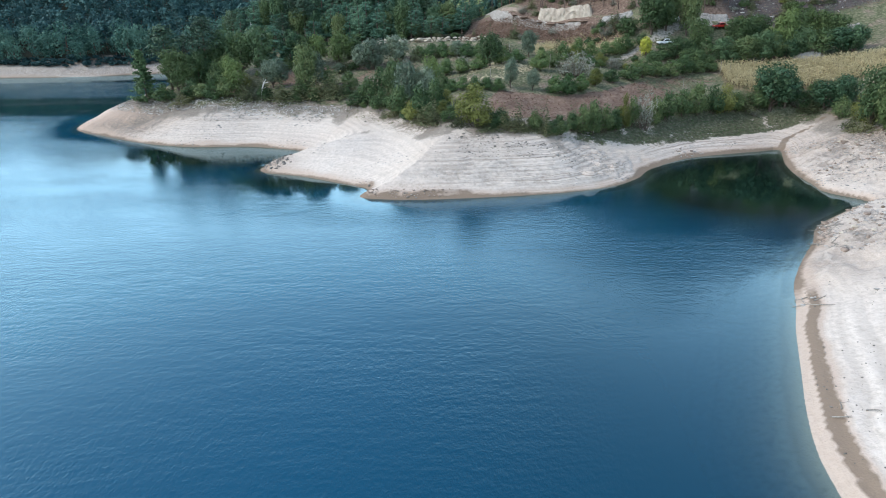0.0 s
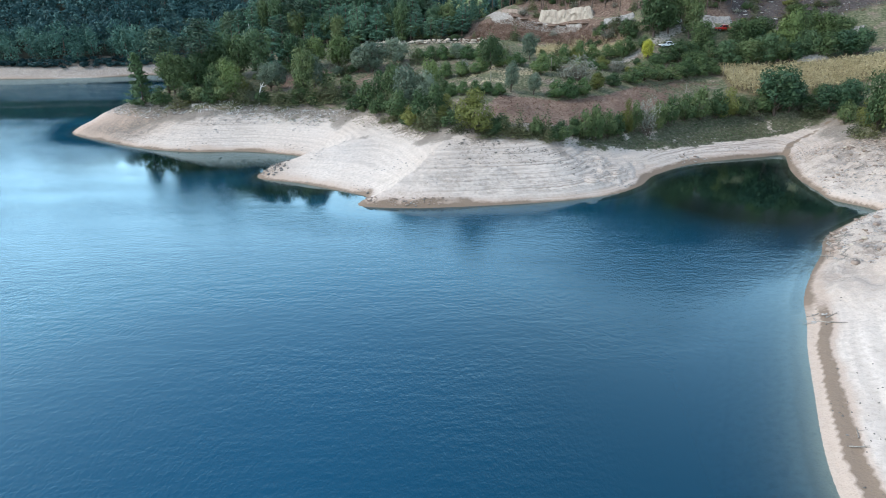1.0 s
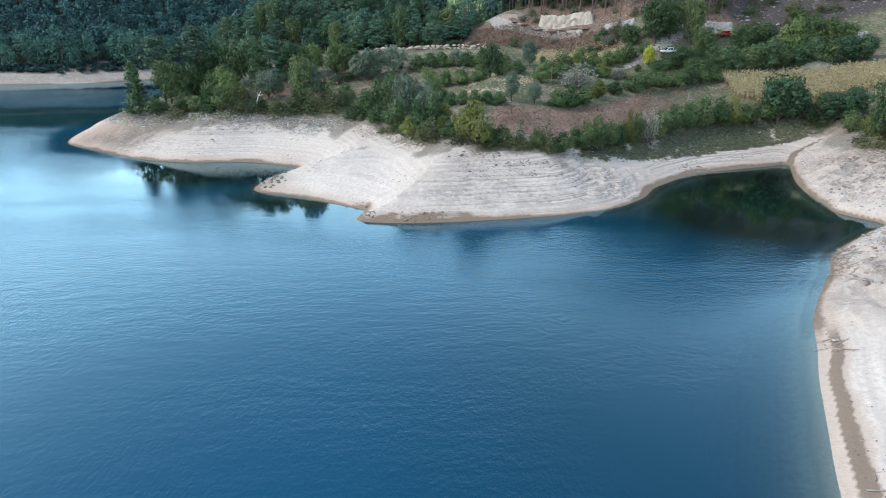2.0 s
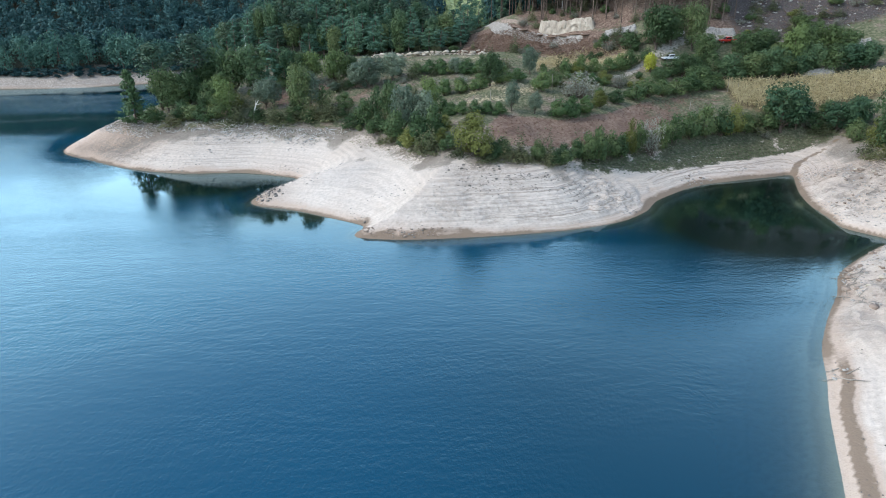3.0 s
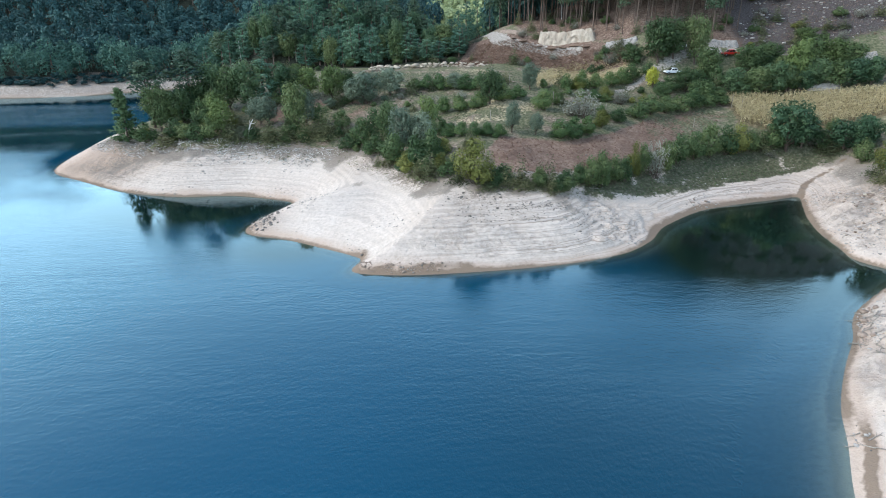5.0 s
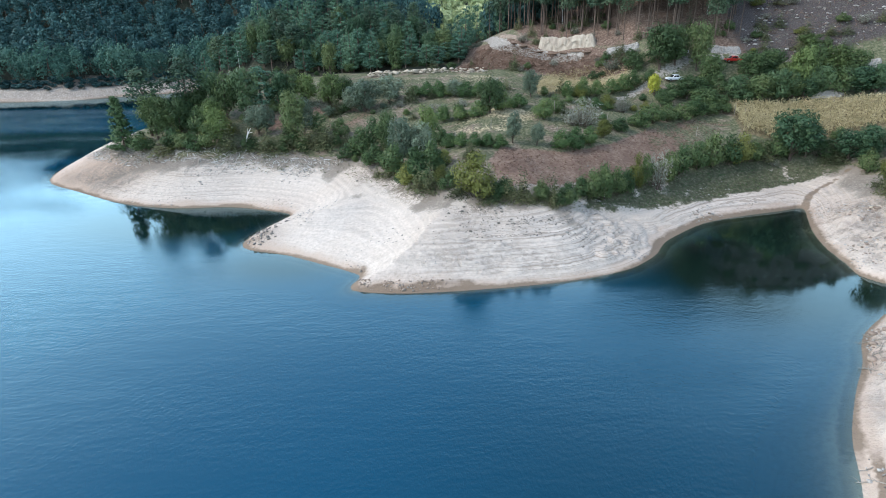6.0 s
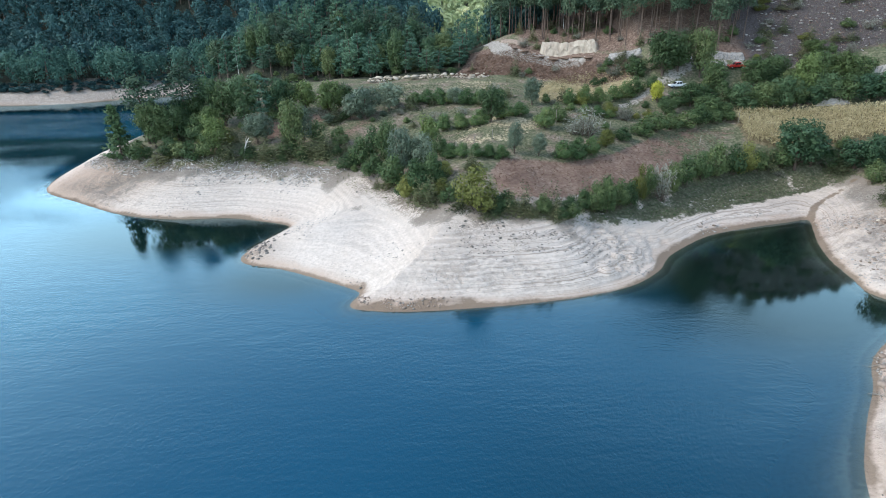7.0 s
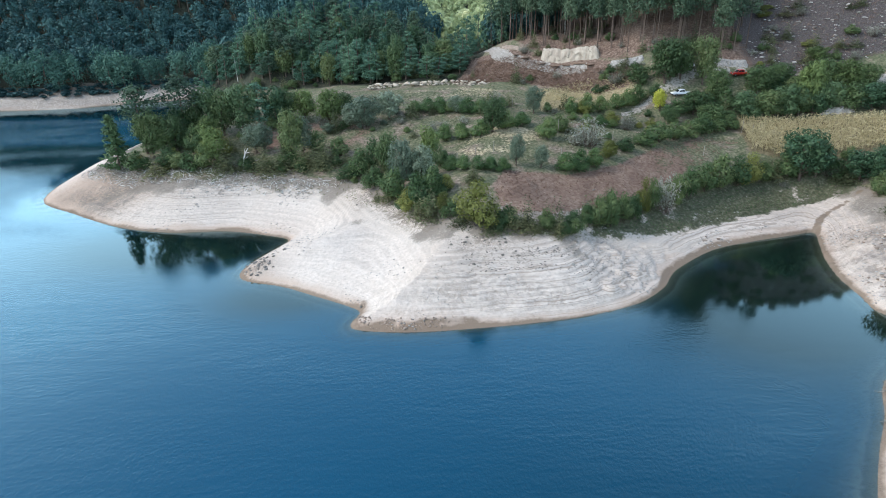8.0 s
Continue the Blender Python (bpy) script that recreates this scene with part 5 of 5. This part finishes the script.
strewn_stones("bank_clods", "grey-brown clods and blocks slumped on the near bank", clods, 0.25 + 0.22 * rng_stone.exponential(1, len(clods)), BROWN_STONE, rng_stone)
strewn_stones("near_bank_stones", "rough stones and clods on the near bank", near, np.abs(rng_stone.normal(0, 0.22, len(near))) + 0.08, STONE, rng_stone)


def driftwood(x, y, length, turn, label="bleached grey driftwood branch on the bank"):
    rng = np.random.default_rng(int(abs(x * 131 + y * 17)) + 3)
    z = float(ground_height(np.array([x]), np.array([y]))[0])
    ob = thing("driftwood", (x, y, z), label, "driftwood", "driftwood along the shore")
    ob.rotation_euler = (0, 0, turn)
    e = float(ground_height(np.array([x + length * math.cos(turn)]), np.array([y + length * math.sin(turn)]))[0]) - z
    line = bent(rng, (0, 0, 0.05), (length, 0, e + 0.12), 0.12 * length * 0.4)
    part_of("stem", quads_mesh("stem", *tube(line, np.linspace(0.04 * length ** 0.5 + 0.02, 0.02, 5), 6), True), GREY_WOOD, ob)
    for k in (2, 3):
        tip = line[k] + rng.normal(0, 0.22 * length, 3) * (1, 1, 0.4) + (0.2 * length, 0, 0.15)
        part_of("branch", quads_mesh("branch", *tube(bent(rng, line[k], tip, 0.05), np.linspace(0.03, 0.01, 5), 4), True), GREY_WOOD, ob)
    return ob


rng_drift = np.random.default_rng(15)
for x, y in bank_points(rng_drift, 60, 0.05, 1.5, (34, 56, 52, 80)) + bank_points(rng_drift, 3, 0.3, 2, (27, 36, 32, 52)) + bank_points(rng_drift, 80, 5.2, 8.0, (-80, -22, 148, 168)) + bank_points(rng_drift, 14, 0.5, 4, (46, 80, 100, 135)):
    driftwood(x, y, rng_drift.uniform(0.6, 1.8), rng_drift.uniform(0, 6.28))

# ---- the bleached dead tree on the point ----
def dead_tree(x, y, height):
    rng = np.random.default_rng(23)
    z = float(ground_height(np.array([x]), np.array([y]))[0])
    ob = thing("dead_tree", (x, y, z), "bleached leaning dead tree trunk beside the thicket", "dead tree")
    line = np.array([(0, 0, -0.4), (0.25, 0, 0.22), (0.55, 0.1, 0.5), (1.1, 0.1, 0.78), (1.9, 0.2, 1.0)]) * (1, 1, height)
    part_of("trunk", quads_mesh("trunk", *tube(line, [0.26, 0.22, 0.2, 0.15, 0.06], 7), True), PALE_WOOD, ob)
    for k, tip in ((3, (2.6, -0.4, 0.86)), (3, (1.2, 0.5, 1.02)), (2, (1.6, 0.7, 0.62))):
        part_of("branch", quads_mesh("branch", *tube(bent(rng, line[k], np.array(tip) * (1, 1, height), 0.08), np.linspace(0.1, 0.03, 5), 5), True), PALE_WOOD, ob)
    return ob


dead_tree(-47.6, 160.2, 5.4)
for x, y, h, lean in ((-76.5, 256, 9.5, -0.25), (84, 212, 11, 0.5), (44, 236, 10, -0.4)):
    z = float(ground_height(np.array([x]), np.array([y]))[0])
    snag = thing("dead_pine", (x, y, z), "pale bare dead pine trunk at the wood's edge", "dead tree")
    part_of("trunk", quads_mesh("trunk", *tube(bent(rng_drift, (0, 0, -0.3), (lean, 0, h), 0.1), np.linspace(0.12, 0.04, 5), 6), True), PALE_WOOD, snag)
    part_of("branch", quads_mesh("branch", *tube(bent(rng_drift, (lean * 0.7, 0, h * 0.7), (lean + 0.9, 0.2, h * 0.82), 0.05), np.linspace(0.05, 0.02, 5), 4), True), PALE_WOOD, snag)

# ---- maize field ----
def maize():
    rng = np.random.default_rng(31)
    pieces = []
    x, y = np.meshgrid(np.arange(70, 118, 0.9), np.arange(148, 178, 0.42))
    x, y = (x + rng.normal(0, 0.07, x.shape)).ravel(), (y + rng.normal(0, 0.08, y.shape)).ravel()
    ok = inside(x, y, CORN_FIELD) > 0.75
    x, y = x[ok], y[ok]
    z = ground_height(x, y)
    n = len(x)
    h = rng.uniform(1.9, 2.6, n)
    base = np.stack([x, y, z], 1)
    for k in range(2):                                                   # stalk: two crossed blades
        lie = np.tile((0.0, 0.0, 1.0), (n, 1)) + 0.05 * rng.normal(size=(n, 3))
        side = np.array([[1, 0, 0], [0, 1, 0]][k]) + 0.1 * rng.normal(size=(n, 3))
        pieces.append(cards(base + np.stack([0 * h, 0 * h, h / 2], 1), side, rng, 2.1, 0.10, 0.1, lie))
    for k in range(5):                                                   # drooping dry leaves
        w = rng.uniform(0, 6.3, n)
        way = np.stack([np.cos(w), np.sin(w), rng.uniform(-0.9, 0.5, n)], 1)
        at = base + np.stack([0 * h, 0 * h, h * rng.uniform(0.3, 0.95, n)], 1) + 0.25 * way
        pieces.append(cards(at, np.stack([-0.3 * np.cos(w), -0.3 * np.sin(w), 0 * w + 1], 1) + 0.5 * rng.normal(size=(n, 3)), rng, 0.75, 0.17, 0.3, way))
    ob = tagged(new("maize", quads_mesh("maize", *joined(pieces))), "field of dry straw-coloured standing maize", "maize field", kind="stuff")
    ob.data.materials.append(STRAW)


maize()


def brushwood(name, label, corners, count, rng, material, tall=0.5, long=1.6):
    xs, ys = zip(*corners)
    x, y = rng.uniform(min(xs), max(xs), count * 4), rng.uniform(min(ys), max(ys), count * 4)
    ok = inside(x, y, corners) > 0.6
    x, y = x[ok][:count], y[ok][:count]
    p = np.stack([x, y, ground_height(x, y) + np.abs(rng.normal(0, tall * 0.5, len(x))) + 0.05], 1)
    w = rng.uniform(0, 6.3, len(x))
    lie = np.stack([np.cos(w), np.sin(w), rng.normal(0, 0.25, len(x))], 1)
    ob = tagged(new(name, quads_mesh(name, *cards(p, rng.normal(size=p.shape) + (0, 0, 1), rng, long, 0.12, 0.3, lie))), label, "brushwood", kind="stuff")
    ob.data.materials.append(material)


rng_cut = np.random.default_rng(33)
brushwood("cut_brushwood", "reddish cut brushwood spread over the cleared ground", [(6, 222), (14, 236), (30, 226), (52, 206), (57, 198), (50, 197), (30, 212)], 5200, rng_cut, CUT_BRUSH, 0.7)
brushwood("felled_branches", "grey felled branches strewn over the hillside", [(92, 192), (98, 214), (116, 240), (170, 262), (185, 200), (140, 186)], 3600, rng_cut, LEAVES["grey_scrub"], 0.5, 1.4)
brushwood("felled_brush", "brown felled brushwood strewn over the hillside", [(92, 192), (98, 214), (116, 240), (170, 262), (185, 200), (140, 186)], 5000, rng_cut, CUT_BRUSH, 0.8, 1.5)
brushwood("field_litter", "dry reddish stalks lying on the brown field", BROWN_FIELD, 2600, rng_cut, CUT_BRUSH, 0.15, 0.6)
brushwood("dry_weeds", "dry pale weeds on the abandoned terrace", [(27, 178), (29, 206), (42, 208), (57, 197), (56, 189), (40, 180)], 5200, rng_cut, STRAW, 1.3, 0.9)
brushwood("plateau_grass", "dry and green grass on the terraces", [(-62, 165), (-20, 160), (2, 140), (14, 140), (36, 150), (66, 170), (56, 184), (20, 205), (-20, 215), (-50, 190)], 9000, rng_cut, LEAVES["undergrowth"], 0.3, 0.5)
brushwood("bleached_branches", "bleached dead branches strewn along the top of the bank", [(-93, 171), (-76, 160), (-52, 153.5), (-26, 148), (-20, 153), (-46, 159), (-70, 165), (-88, 176)], 1100, rng_cut, PALE_WOOD, 0.25, 1.5)
brushwood("dark_brush", "dark dead heather along the top of the bank", [(-93, 172), (-76, 161), (-52, 155), (-24, 147), (-4, 121), (12, 114), (28, 117.5), (30, 121), (8, 118), (-4, 126), (-22, 154), (-46, 161), (-70, 167), (-88, 177)], 2600, rng_cut, LEAVES["undergrowth"], 0.5, 0.8)
brushwood("grass_tufts", "rough grass tufts on the meadow above the cove", MEADOW, 4200, rng_cut, LEAVES["bush"], 0.25, 0.45)

# ---- rock cutting and loose boulders ----
def rock_mass(name, label, x0, y0, x1, y1, height, depth, material, seed):
    """A broken rock face between two ground points, its top leaning back into the hill."""
    rng = np.random.default_rng(seed)
    n, m = 120, 34
    u, v = np.meshgrid(np.linspace(0, 1, n), np.linspace(0, 1, m))
    ax, ay = x1 - x0, y1 - y0
    long = math.hypot(ax, ay)
    nx, ny = ay / long, -ax / long                                         # towards the valley
    crest = height * (0.9 + 0.10 * np.round(4 * fbm(u * long, u * 0 + seed, 5, 2, seed)) / 2 + 0.12 * fbm(u * long, u * 0 + seed, 1.3, 2, seed + 3)) * smoothstep(0, 0.06, u) * smoothstep(1, 0.88, u)
    # split blocks: each cell of the face stands at its own depth and tilt
    seeds = np.stack([rng.uniform(0, long, 70), rng.uniform(-0.5, height + 0.5, 70)], 1)
    jag = 0.35 * fbm(u * long, v * height, 1.2, 3, seed + 9)
    du, dv = 1.1 * ((u * long + jag)[..., None] - seeds[:, 0]), 0.75 * ((v * height + jag)[..., None] - seeds[:, 1])
    cell = np.argmin(du ** 2 + dv ** 2, -1)
    depth_of, tilt_u, tilt_v = rng.uniform(0, 0.34, 70), rng.normal(0, 0.06, 70), rng.normal(-0.05, 0.06, 70)
    block = depth_of[cell] + tilt_u[cell] * (u * long - seeds[cell, 0]) + tilt_v[cell] * (v * height - seeds[cell, 1]) + 0.16 * fbm(u * long, v * height, 0.8, 3, seed + 5)
    out = -depth * 0.5 * v ** 1.6 + block
    x, y = x0 + ax * u + nx * out, y0 + ay * u + ny * out
    z = ground_height(x0 + ax * u, y0 + ay * u) - 0.8 + v * (crest + 0.8)
    co = np.stack([x, y, z], -1).reshape(-1, 3)
    i = (np.arange(m - 1)[:, None] * n + np.arange(n - 1)[None]).reshape(-1)
    back = co.reshape(m, n, 3)[-1] - np.array([nx * 4, ny * 4, 1.5])           # the crest runs back into the slope
    quads = np.stack([i, i + 1, i + n + 1, i + n], -1)
    j = (m - 1) * n + np.arange(n - 1)
    quads = np.vstack([quads, np.stack([j, j + 1, j + 1 + n, j + n], -1)])
    ob = tagged(new(name, quads_mesh(name, np.vstack([co, back]), quads)), label, "rock")
    ob.data.materials.append(material)
    return ob


rock_mass("granite_cutting", "white broken granite cutting above the cleared ground", 33.5, 224.0, 50.5, 212.0, 4.6, 1.6, PALE_STONE, 41)
rock_mass("rock_outcrop", "low broken rock bank beside the sandy track", 21.5, 236.0, 31.0, 228.0, 1.3, 2.2, BROWN_STONE, 42)
rock_mass("rock_outcrop", "grey granite outcrop beside the cutting", 51.5, 206.5, 60.5, 200.5, 2.3, 2.0, STONE, 43)
rock_mass("rock_outcrop", "grey granite outcrop beside the track", 78.0, 196.5, 89.0, 195.0, 2.2, 2.0, STONE, 45)
rock_mass("rock_outcrop", "low pale granite outcrop above the maize", 97.0, 171.8, 104.0, 168.5, 2.0, 1.4, STONE, 47)
rock_mass("rock_outcrop", "pale granite outcrop on the felled slope", 108.0, 181.5, 119.0, 178.0, 3.0, 1.8, STONE, 49)


def boulder(x, y, size, material, label):
    rng = np.random.default_rng(int(abs(x * 71 + y * 13)))
    bm = bmesh.new()
    bmesh.ops.create_icosphere(bm, subdivisions=2, radius=0.5)
    for v in bm.verts:
        q = v.co * 1.7 + Vector((x, y, 0))
        v.co *= 1 + 0.5 * noise.noise(q) + 0.18 * noise.noise(q * 3)
        v.co.z *= 0.62
    me = bpy.data.meshes.new("boulder")
    bm.to_mesh(me)
    bm.free()
    me.materials.append(material)
    ob = tagged(new("boulder", me), label, "boulder", "boulders on the bank")
    z = float(ground_height(np.array([x]), np.array([y]))[0])
    ob.matrix_world = Matrix.Translation((x, y, z + 0.08 * size)) @ Matrix.Rotation(rng.uniform(0, 6), 4, "Z") @ Matrix.Diagonal((size, size * rng.uniform(0.6, 1), size, 1))
    return ob


for x, y in bank_points(np.random.default_rng(51), 18, 5.8, 8.6, (-95, 36, 100, 170), 0.2):
    boulder(x, y, rng_stone.uniform(0.35, 0.8), DARK_STONE, "dark weathered boulder on the upper bank")
for x, y in bank_points(np.random.default_rng(52), 40, 0.2, 2.6, (-38, -28, 113, 124)) + bank_points(np.random.default_rng(53), 20, 0.1, 1.0, (-14, 40, 95, 112)):
    boulder(x, y, rng_stone.uniform(0.3, 0.75), DARK_STONE, "grey boulder near the water's edge")
for x, y in bank_points(np.random.default_rng(54), 26, 0.4, 9.0, (34, 96, 56, 126), 0.1):
    boulder(x, y, rng_stone.uniform(0.5, 1.4), PALE_STONE, "pale boulder on the near bank")

for x, y, size in ((34.5, 221.5, 2.6), (37.5, 219.0, 3.2), (41.0, 217.0, 2.6), (44.5, 214.5, 3.0), (47.5, 211.5, 2.8), (29.5, 226.0, 3.4), (26.5, 229.0, 2.6)):
    heap = boulder(x, y, size, EARTH, "mound of dark dug earth below the rock cutting")
    heap.matrix_world = heap.matrix_world @ Matrix.Diagonal((1.5, 0.9, 0.42, 1))
    heap.name, heap["category"], heap["group"] = "earth_mound", "earth mound", "earth mounds at the cutting"

# ---- field posts ----
def post(x, y, height, label="weathered wooden vineyard post"):
    z = float(ground_height(np.array([x]), np.array([y]))[0])
    bm = bmesh.new()
    bmesh.ops.create_cone(bm, cap_ends=True, segments=8, radius1=0.07, radius2=0.055, depth=height + 0.3)
    for v in bm.verts:
        v.co.z += (height - 0.3) / 2
        if v.co.z > height - 0.1:
            v.co.x += 0.05
    me = bpy.data.meshes.new("post")
    bm.to_mesh(me)
    bm.free()
    me.materials.append(WOOD_POST)
    ob = tagged(new("vine_post", me), label, "post", "vineyard posts")
    ob.location = (x, y, z)


for x, y, h in ((3.6, 146, 2.4), (7.6, 146.5, 2.4), (11.6, 147, 2.4), (61.4, 155.6, 2.3), (75.6, 167.5, 3.4), (77.5, 166.0, 2.8), (37, 155, 2.6), (34.5, 156.5, 2.4),
                (16.5, 163, 2.3), (11.5, 165.5, 2.3), (2.5, 186.5, 2.2), (20, 184, 2.2), (27.5, 157.5, 3.4), (26, 145.5, 2.2), (40.5, 158, 2.2)):
    post(x, y, h)

# ---- vehicles by the track ----
TYRE = plain_material("tyre_rubber", (0.02, 0.02, 0.02), 0.8)
RIM = plain_material("wheel_rim", (0.45, 0.45, 0.46), 0.35, 0.8)
DARK_GLASS = plain_material("car_glass", (0.02, 0.025, 0.03), 0.08)
LAMP_GLASS = plain_material("lamp_glass", (0.6, 0.6, 0.58), 0.15)
TRIM_BLACK = plain_material("black_trim", (0.025, 0.025, 0.025), 0.5)


def slab(corners, y0, y1, bevel=0.05):
    """A side outline in x and z carried across from y0 to y1."""
    bm = bmesh.new()
    a = [bm.verts.new((x, y0, z)) for x, z in corners]
    b = [bm.verts.new((x, y1, z)) for x, z in corners]
    bm.faces.new(a[::-1])
    bm.faces.new(b)
    for k in range(len(a)):
        bm.faces.new((a[k], a[k - 1], b[k - 1], b[k]))
    bmesh.ops.recalc_face_normals(bm, faces=bm.faces)
    if bevel:
        bmesh.ops.bevel(bm, geom=bm.edges[:], offset=bevel, segments=2, affect="EDGES", profile=0.6)
    return bm


def vehicle(name, label, x, y, turn, paint, long=4.9, bed=True):
    z = float(ground_height(np.array([x]), np.array([y]))[0])
    car = thing(name, (x, y, z), label, "vehicle")
    car.rotation_euler = (0, 0, turn)
    s = long / 4.9
    part("body", slab([(-2.4 * s, 0.42), (2.4 * s, 0.42), (2.42 * s, 0.78), (2.2 * s, 0.98), (1.0 * s, 1.04), (-2.42 * s, 1.04)], -0.86, 0.86, 0.07), paint, car)
    cab = [(1.05 * s, 1.0), (0.45 * s, 1.62), (-0.2 * s, 1.74), (-0.95 * s, 1.7), (-1.15 * s, 1.0)] if bed else [(1.05 * s, 1.0), (0.4 * s, 1.6), (-1.7 * s, 1.62), (-2.3 * s, 1.0)]
    part("cab", slab(cab, -0.76, 0.76, 0.08), paint, car)
    rear = -0.85 * s if bed else -1.75 * s
    for side in (-1, 1):
        y0, y1 = sorted((side * 0.755, side * 0.772))
        part("side_window", slab([(0.78 * s, 1.08), (0.36 * s, 1.52), (-0.06 * s, 1.58), (-0.06 * s, 1.08)], y0, y1, 0), DARK_GLASS, car)
        part("side_window", slab([(-0.14 * s, 1.08), (-0.14 * s, 1.58), (rear, 1.54), (rear - 0.08, 1.08)], y0, y1, 0), DARK_GLASS, car)
        part("headlight", slab([(2.30 * s, 0.72), (2.43 * s, 0.72), (2.38 * s, 0.9), (2.25 * s, 0.92)], side * 0.72 - 0.14, side * 0.72 + 0.14, 0.02), LAMP_GLASS, car)
    part("windscreen", slab([(1.03 * s, 1.06), (1.05 * s, 1.08), (0.52 * s, 1.62), (0.49 * s, 1.6)], -0.64, 0.64, 0), DARK_GLASS, car)
    part("bumper", slab([(2.3 * s, 0.4), (2.5 * s, 0.42), (2.5 * s, 0.62), (2.3 * s, 0.62)], -0.8, 0.8, 0.04), TRIM_BLACK, car)
    for wx in (1.5 * s, -1.5 * s):
        for side in (-1, 1):
            bm = bmesh.new()
            bmesh.ops.create_cone(bm, cap_ends=True, segments=20, radius1=0.36, radius2=0.36, depth=0.24)
            bmesh.ops.bevel(bm, geom=[e for e in bm.edges if abs(e.verts[0].co.z - e.verts[1].co.z) < 1e-4], offset=0.05, segments=2, affect="EDGES")
            wheel = part("wheel", bm, TYRE, car)
            wheel.matrix_basis = pose(wx, side * 0.78, 0.36, 90, 0, 0)
            bm = bmesh.new()
            bmesh.ops.create_cone(bm, cap_ends=True, segments=16, radius1=0.21, radius2=0.19, depth=0.26)
            part("rim", bm, RIM, wheel)
    return car


WHITE_PAINT, RED_PAINT = plain_material("white_car_paint", (0.80, 0.81, 0.82), 0.25), plain_material("red_car_paint", (0.50, 0.03, 0.02), 0.3)
vehicle("pickup_truck", "white pickup truck parked beside the track", 66.6, 186.8, radians(188), WHITE_PAINT)
vehicle("red_truck", "red flat pickup truck parked among the trees", 84.8, 192.2, radians(184), RED_PAINT, 4.9, True)
vehicle("white_car", "white car parked under the trees", 71.2, 196.0, radians(200), WHITE_PAINT, 4.2, False)

# ---- dry-stone wall at the back of the fields ----
def stone_wall(points, height):
    """A tumbled wall of loose granite blocks, each its own stone."""
    rng = np.random.default_rng(61)
    forms = []
    for k in range(8):
        me = quads_mesh("stone", *STONE_SHAPES[k])
        me.materials.append(PALE_STONE)
        forms.append(me)
    wall = thing("stone_wall", (*points[0], 0), "low tumbled wall of pale granite blocks", "wall")
    wall.location = (0, 0, 0)
    line = smooth_line(points, 8)
    length = np.r_[0, np.cumsum(np.linalg.norm(np.diff(line, axis=0), axis=1))]
    count = 0
    for level in range(4):
        at = rng.uniform(0, 0.3)
        while at < length[-1] and count < 300:
            x, y = np.interp(at, length, line[:, 0]), np.interp(at, length, line[:, 1])
            s = 0.45 + 0.4 * rng.exponential(1)
            if level < 2 or rng.uniform() < 0.55:
                z = float(ground_height(np.array([x]), np.array([y]))[0])
                ob = part_of("stone", forms[count % 8], None, wall)
                ob.matrix_basis = Matrix.Translation((x + rng.normal(0, 0.4), y + rng.normal(0, 0.9), z + 0.1 + level * height / 5)) @ Euler(rng.uniform(-0.5, 0.5, 3)).to_matrix().to_4x4() @ Matrix.Diagonal((s * 1.25, s, s, 1))
                count += 1
            at += s * 0.85 + (3.0 if rng.uniform() < 0.06 else 0)


stone_wall([(-22, 219.5), (-14, 222.5), (-5, 220), (2, 221), (9, 218.5), (16, 216)], 1.7)
